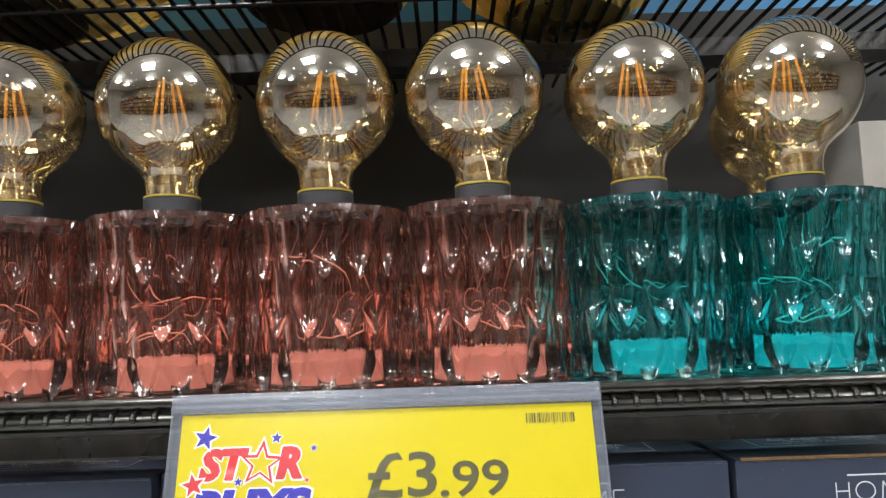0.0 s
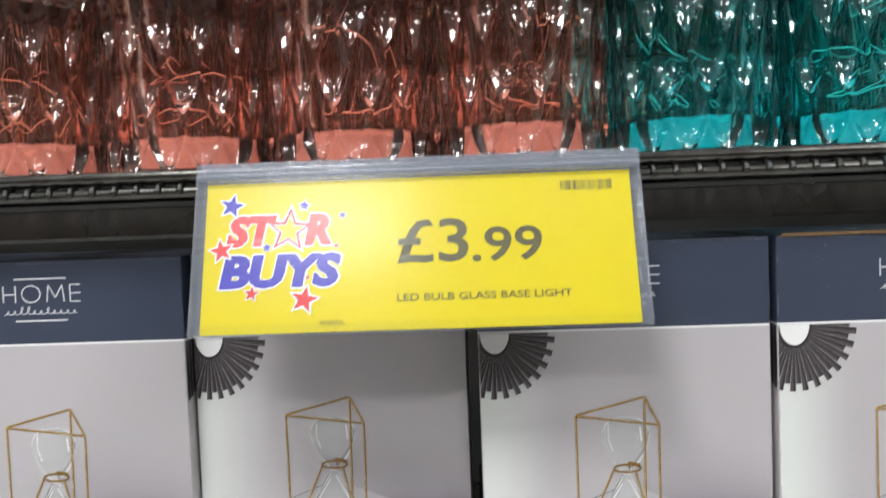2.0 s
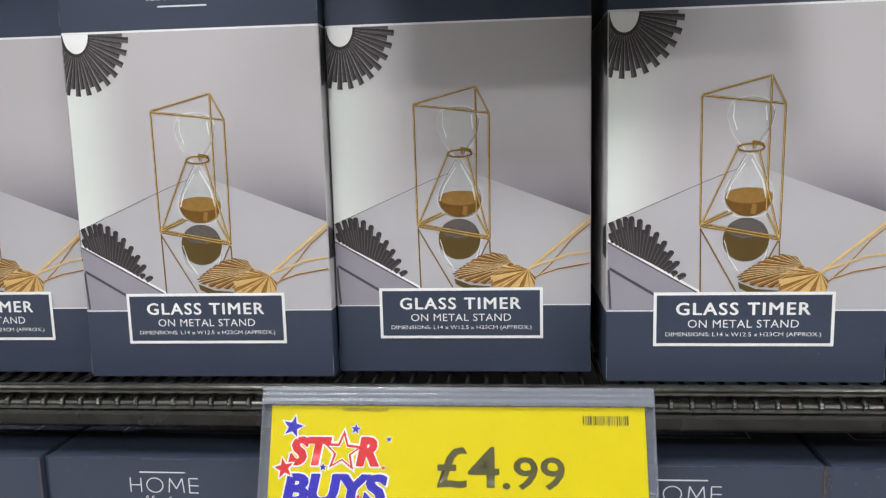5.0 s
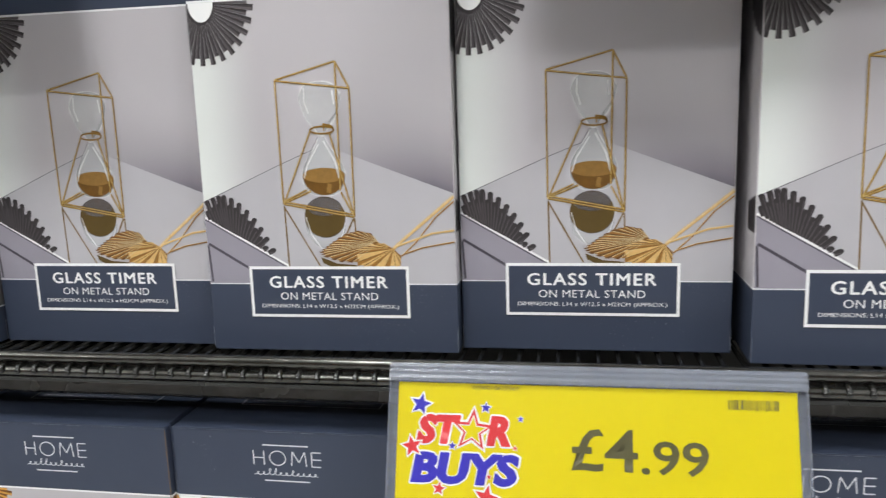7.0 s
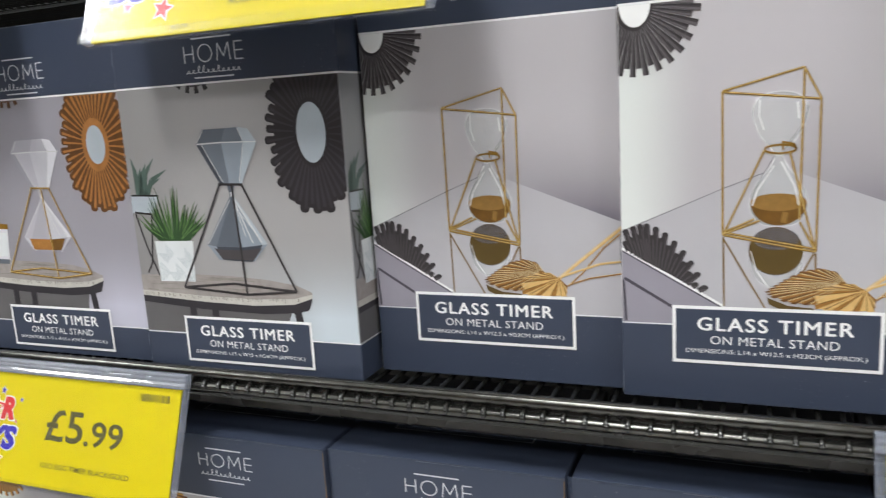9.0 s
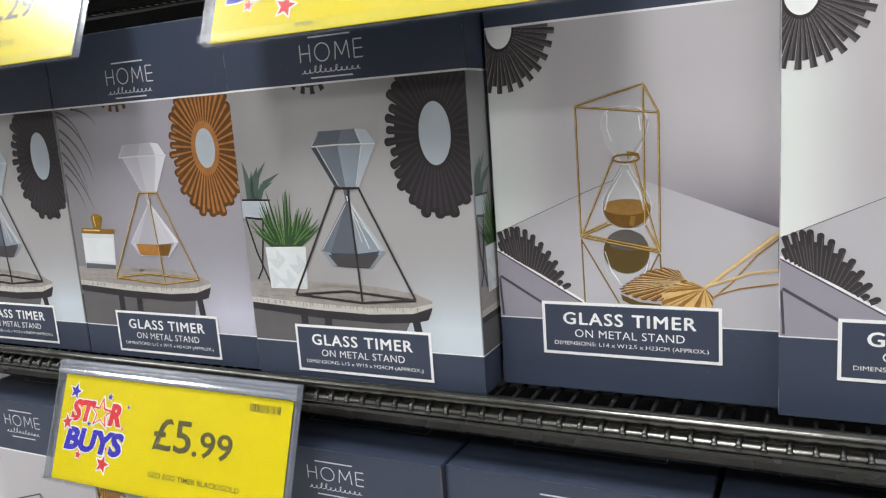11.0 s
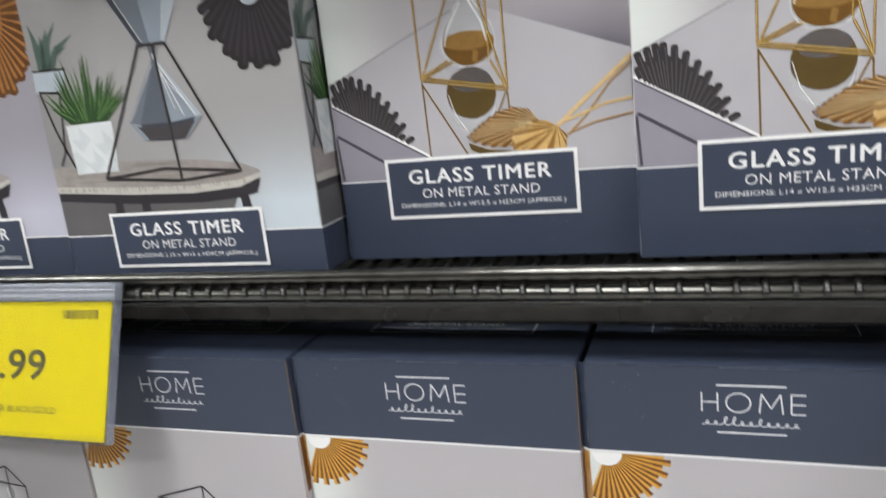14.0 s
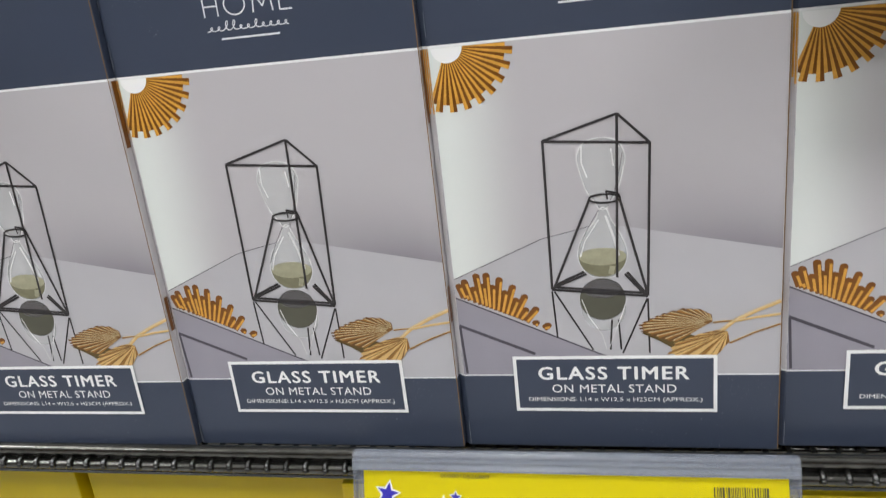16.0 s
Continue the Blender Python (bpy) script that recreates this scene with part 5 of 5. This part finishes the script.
# ---- lamps: amber globe bulbs on cut-glass bases ----
def leaf_cut(th, z, n=16):
    """Drop-shaped cuts in staggered rows that meet in sharp ridges: blunt and deep below, slender above."""
    best = 0.0
    for row, zc in enumerate((0.1195, 0.0875, 0.0555, 0.0235)):
        dz = (z - zc) / (0.0215 if z < zc else 0.0300)
        if abs(dz) >= 1:
            continue
        u = (th * n / (2 * math.pi) + 0.5 * row) % 1.0 - 0.5
        half = 0.5 * (1 - abs(dz) ** (1.9 if z < zc else 1.45))
        if abs(u) >= half:
            continue
        best = max(best, (1 - (u / half) ** 2) * (half / 0.5) ** 0.75 * (1 - 0.3 * max(0.0, dz)))
    return best


def glass_base_mesh():
    bm = bmesh.new()
    N, K, H = 330, 126, 0.108
    outer = []
    for k in range(K + 1):
        z = H * k / K
        r0 = 0.0494 - 0.003 * max(0, 1 - z / 0.004) ** 2
        ring = []
        for i in range(N):
            th = 2 * math.pi * i / N
            r = r0 - 0.0058 * leaf_cut(th, z) * (0.6 if z > 0.1 else 1)
            if z > 0.1:
                r += 0.0006 * min(1, (z - 0.1) / 0.003)
            ring.append(bm.verts.new((r * math.cos(th), r * math.sin(th), z)))
        outer.append(ring)
    for a, b in zip(outer, outer[1:]):
        for i in range(N):
            bm.faces.new((a[i], a[(i + 1) % N], b[(i + 1) % N], b[i]))
    bm.faces.new(list(reversed(outer[0])))
    # rim and inner wall, down to the floor of the base
    prof = [(0.0445, H), (0.0425, H - 0.006), (0.0405, 0.09), (0.0405, 0.008), (0.0385, 0.005)]
    rings = [outer[-1]] + [[bm.verts.new((r * math.cos(2 * math.pi * i / N), r * math.sin(2 * math.pi * i / N), z)) for i in range(N)] for r, z in prof]
    for a, b in zip(rings, rings[1:]):
        for i in range(N):
            bm.faces.new((a[i], a[(i + 1) % N], b[(i + 1) % N], b[i]))
    bm.faces.new(rings[-1])
    return bm


def lamp(group, label, glass, cap, wire, seed):
    t = thing("lamp", label, "lamp", group)
    base = smooth(part("glass_base", glass_base_mesh(), glass, t, "cut glass base with a leaf pattern"), 40)
    base.visible_shadow = False
    rnd = random.Random(seed)
    # battery tray with a notched rim
    bm = bmesh.new()
    n = 48
    lo, hi, inn = [], [], []
    for i in range(n):
        a = 2 * math.pi * i / n
        h = 0.0185 + (0.0022 if i % 4 == 0 else 0) - (0.004 if i % 11 == 5 else 0)
        lo.append(bm.verts.new((0.0375 * math.cos(a), 0.0375 * math.sin(a), 0.0055)))
        hi.append(bm.verts.new((0.0375 * math.cos(a), 0.0375 * math.sin(a), h)))
        inn.append(bm.verts.new((0.034 * math.cos(a), 0.034 * math.sin(a), 0.016)))
    for i in range(n):
        j = (i + 1) % n
        bm.faces.new((lo[i], lo[j], hi[j], hi[i]))
        bm.faces.new((hi[i], hi[j], inn[j], inn[i]))
    bm.faces.new(inn)
    bm.faces.new(list(reversed(lo)))
    part("battery_tray", bm, cap, t, "coloured plastic battery tray")
    bm = bmesh.new()
    pts = [(0.0, 0.0, 0.104)]
    for i in range(18):
        a = rnd.uniform(0, 6.28) if i % 6 == 0 else a + 0.55
        r = 0.034 + 0.004 * math.sin(i)
        pts.append((r * math.cos(a), r * math.sin(a), 0.075 - 0.0028 * i + 0.008 * math.sin(i * 0.9)))
    tube(bm, pts, 0.00045, 5)
    smooth(part("cable", bm, wire, t, "thin looped cable inside the base"))
    bm = revolve(bmesh.new(), [(0.0405, 0.1045), (0.0405, 0.1078), (0.0200, 0.1086), (0.0172, 0.1090), (0.0172, 0.1205), (0.0160, 0.1215), (0.0001, 0.1215)], 40)
    smooth(part("socket", bm, M_SOCKET, t, "matt grey bulb socket"), 35)
    bm = revolve(bmesh.new(), [(0.0155, 0.1212), (0.0172, 0.1214), (0.0172, 0.1226), (0.0155, 0.1228)], 40)
    smooth(part("neck_ring", bm, M_RING, t), 35)
    # blown globe
    zc, R = 0.1805, 0.0437
    prof = [(0.0166, 0.1222), (0.0165, 0.1275), (0.0170, 0.1330), (0.0195, 0.1395)]
    prof += [(R * math.sin(radians(q)), zc - R * math.cos(radians(q))) for q in range(36, 180, 6)] + [(0.0004, zc + R)]
    bulb = smooth(part("bulb", revolve(bmesh.new(), prof, 64), M_BULB, t, "amber glass globe bulb"))
    bulb.visible_shadow = False
    bm = revolve(bmesh.new(), [(0.0105, 0.1230), (0.0090, 0.130), (0.0058, 0.140), (0.0044, 0.152), (0.0048, 0.156), (0.002, 0.1585), (0.0006, 0.170), (0.0004, 0.197)], 20)
    smooth(part("stem", bm, M_STEM, bulb, "clear glass stem"))
    turn = rnd.uniform(0, 6.28)
    for k in range(4):
        a = turn + math.pi / 2 * k
        c, s = math.cos(a), math.sin(a)
        bm = tube(bmesh.new(), [(0.0115 * c, 0.0115 * s, 0.167), (0.0055 * c, 0.0055 * s, 0.1985)], 0.00095, 8)
        smooth(part("filament", bm, M_FILAMENT, bulb, "orange filament"))
        bm = tube(bmesh.new(), [(0.0035 * c, 0.0035 * s, 0.157), (0.0115 * c, 0.0115 * s, 0.167)], 0.0004, 5)
        tube(bm, [(0.0055 * c, 0.0055 * s, 0.1985), (0.0, 0.0, 0.197)], 0.0004, 5)
        part("lead", bm, M_WIRE, bulb)
    return t


def set_bulb(ob, turn, lean):
    """Leans a lamp's bulb in its socket, along the shelf."""
    axis = Vector((math.sin(radians(turn)), math.cos(radians(turn)), 0))
    foot = Matrix.Translation((0, 0, 0.122))
    for ch in ob.children:
        if ch.name.startswith("bulb"):
            ch.matrix_basis = foot @ Matrix.Rotation(radians(lean), 4, axis) @ foot.inverted()


pink = lamp("lamps on the top shelf", "pink cut-glass lamp with an amber globe bulb", M_PINK, M_CORAL, M_WIRE_P, 3)
teal = lamp("lamps on the top shelf", "teal cut-glass lamp with an amber globe bulb", M_TEAL, M_CYAN, M_WIRE_T, 8)
AZ = SHELF_Z["a"] - 0.0008
pink.matrix_basis = pose(-0.103, 0.019, AZ, 0, 0, 10)
set_bulb(pink, 10, -2.6)
for x, y, turn, lean in ((-0.004, 0.022, 47, -2.2), (0.0925, 0.020, 120, 1.5), (0.1905, 0.016, 200, -3.4)):
    set_bulb(copy_thing(pink, pose(x, y, AZ, 0, 0, turn)), turn, lean)
teal.matrix_basis = pose(0.2885, 0.022, AZ, 0, 0, 30)
copy_thing(teal, pose(0.387, 0.024, AZ, 0, 0, 160))
copy_thing(teal, pose(0.42, 0.135, AZ, 0, 0, 80))

# pale carton at the end of the lamps
M_CREAM = material("cream_carton", (0.62, 0.58, 0.52), 0.6, 0, 0.05, 30)
t = thing("carton_box", "plain cream carton standing beside the lamps", "box")
part("carton", box(bmesh.new(), 0, 0, 0, 0.16, 0.1, 0.225, 0.001), M_CREAM, t)
t.location = (0.582, 0.3, AZ)


# ---- gold mesh baskets on the overhead shelf ----
M_BRASS = material("gold_wire", (0.92, 0.70, 0.26), 0.35, 0.4, 0.15)
M_DISH = material("polished_gold", (0.95, 0.70, 0.22), 0.28, 1.0, 0.1)
M_LINER = bpy.data.materials.new("fine_gold_net")
M_LINER.use_nodes = True
_n, _l = M_LINER.node_tree.nodes, M_LINER.node_tree.links
_n.remove(_n["Principled BSDF"])
_d, _t, _c, _k, _h, _v = (_n.new("ShaderNode" + q) for q in ("BsdfDiffuse", "BsdfTranslucent", "BsdfTransparent", "MixShader", "MixShader", "TexVoronoi"))
_tc, _mr = _n.new("ShaderNodeTexCoord"), _n.new("ShaderNodeMapRange")
_d.inputs[0].default_value, _t.inputs[0].default_value = (0.85, 0.62, 0.17, 1), (0.85, 0.62, 0.17, 1)
_v.inputs["Scale"].default_value = 160
_mr.inputs[1].default_value, _mr.inputs[2].default_value, _mr.inputs[3].default_value, _mr.inputs[4].default_value = 0.1, 0.55, 0.55, 0.98
_k.inputs[0].default_value = 0.55
_l.new(_tc.outputs["Object"], _v.inputs["Vector"])
_l.new(_v.outputs["Distance"], _mr.inputs[0])
_l.new(_mr.outputs[0], _h.inputs[0])
_l.new(_d.outputs[0], _k.inputs[1])
_l.new(_t.outputs[0], _k.inputs[2])
_l.new(_c.outputs[0], _h.inputs[1])
_l.new(_k.outputs[0], _h.inputs[2])
_l.new(_h.outputs[0], _n["Material Output"].inputs[0])
M_DARKBASE = material("dark_bronze_base", (0.05, 0.03, 0.015), 0.4, 0.4, 0.2)


def mesh_basket(at, r, h, base_mat, base_r, flare):
    t = thing("wire_basket", "gold wire mesh basket with a round base", "basket", "baskets on the overhead shelf", "", at)
    part("base", revolve(bmesh.new(), [(0.0001, 0.003), (base_r - 0.006, 0.003), (base_r, 0.008), (base_r, 0.02), (base_r - 0.004, 0.022), (0.0001, 0.022)], 48), base_mat, t)
    bm = bmesh.new()
    n = 64
    for k in range(n):
        for sgn in (1, -1):
            pts = []
            for i in range(9):
                f = i / 8
                a = 2 * math.pi * k / n + sgn * 1.1 * f
                rr = base_r + (r - base_r) * math.sin(f * math.pi / 2) ** flare
                pts.append((rr * math.cos(a), rr * math.sin(a), 0.012 + h * f))
            tube(bm, pts, 0.0016, 3)
    part("mesh", bm, M_BRASS, t, "diagonal gold wire mesh")
    prof = []
    for i in range(13):
        f = i / 12
        prof.append((base_r + (r - base_r) * math.sin(f * math.pi / 2) ** flare - 0.003, 0.014 + h * f))
    smooth(part("liner", revolve(bmesh.new(), prof, 72), M_LINER, t, "fine gold net behind the wires"))
    bm = bmesh.new()
    tube(bm, [(r * math.cos(2 * math.pi * i / 40), r * math.sin(2 * math.pi * i / 40), 0.012 + h) for i in range(41)], 0.003, 6)
    part("rim", bm, M_BRASS, t)
    return t


mesh_basket((-0.215, 0.195, TOP_Z + 0.002), 0.178, 0.24, M_DARKBASE, 0.068, 0.3)
mesh_basket((0.068, 0.190, TOP_Z + 0.002), 0.118, 0.26, M_DARKBASE, 0.068, 0.4)
mesh_basket((0.285, 0.235, TOP_Z + 0.002), 0.135, 0.22, M_DISH, 0.058, 0.4)


# ---- yellow cartons on the bottom shelf ----
M_YBOX = material("yellow_carton", (0.78, 0.58, 0.0), 0.4, 0, 0.06, 12)


def yellow_box():
    t = thing("carton_box", "bright yellow printed carton on the bottom shelf", "box", "yellow boxes")
    part("carton", box(bmesh.new(), 0, 0, 0, 0.2, 0.2, 0.285, 0.0012), M_YBOX, t)
    part("lid", box(bmesh.new(), 0.0008, -0.0004, 0.2849, 0.1992, 0.2, 0.2862, 0.0003), M_YBOX, t)
    return t


yb = yellow_box()
yb.matrix_basis = pose(-0.272, -0.02, SHELF_Z["d"] + 0.001)
for x, y in ((-0.492, 0.035), (-0.698, 0.03), (-0.067, -0.02), (0.138, -0.018)):
    copy_thing(yb, pose(x, y, SHELF_Z["d"] + 0.001))


# ---- glass bowl with a cactus at the end of the lamps ----
M_BOWL = thin_clear("clear_bowl_glass", (0.95, 0.97, 0.96, 1), 0.05, 0.6, 0.02)
M_PEBBLE = material("tan_pebble", (0.42, 0.25, 0.11), 0.7, 0, 0.5, 120)
M_CACTUS = material("green_cactus", (0.06, 0.2, 0.08), 0.6, 0, 0.3, 120)
t = thing("cactus_bowl", "round glass bowl of tan pebbles with a green cactus", "plant", "", "", (-0.2095, 0.006, AZ))
prof = [(0.022, 0.001), (0.036, 0.006), (0.0475, 0.022), (0.050, 0.042), (0.045, 0.064), (0.036, 0.078), (0.0365, 0.080)]
bowl = smooth(part("bowl", revolve(bmesh.new(), prof, 48), M_BOWL, t, "clear glass bowl"))
bowl.visible_shadow = False
bm = bmesh.new()
rnd = random.Random(21)
for i in range(260):
    z = rnd.uniform(0.008, 0.040)
    r = 0.0455 * math.sqrt(rnd.uniform(0.25, 1)) * (0.8 if z < 0.016 else 1)
    a = rnd.uniform(0, 6.28)
    k = rnd.uniform(0.0045, 0.0075)
    m = Matrix.Translation((r * math.cos(a), r * math.sin(a), z)) @ Euler((rnd.uniform(0, 3), rnd.uniform(0, 3), 0)).to_matrix().to_4x4() @ Matrix.Diagonal((k, k * 0.8, k * 0.65, 1))
    bmesh.ops.create_icosphere(bm, subdivisions=1, radius=1, matrix=m)
tagged(smooth(part("pebbles", bm, M_PEBBLE, t, "tan pebbles")), kind="stuff")
bm = bmesh.new()
n, rings = 40, []
for k in range(13):
    f = k / 12
    rr = 0.024 * math.sin(math.pi * (0.16 + 0.84 * f)) ** 0.7 if f < 1 else 0.0005
    rings.append([bm.verts.new((rr * (1 + 0.13 * math.cos(10 * 2 * math.pi * i / n)) * math.cos(2 * math.pi * i / n), rr * (1 + 0.13 * math.cos(10 * 2 * math.pi * i / n)) * math.sin(2 * math.pi * i / n), 0.036 + 0.058 * f)) for i in range(n)])
for p, q in zip(rings, rings[1:]):
    for i in range(n):
        bm.faces.new((p[i], p[(i + 1) % n], q[(i + 1) % n], q[i]))
smooth(part("cactus", bm, M_CACTUS, t, "ribbed green cactus"))
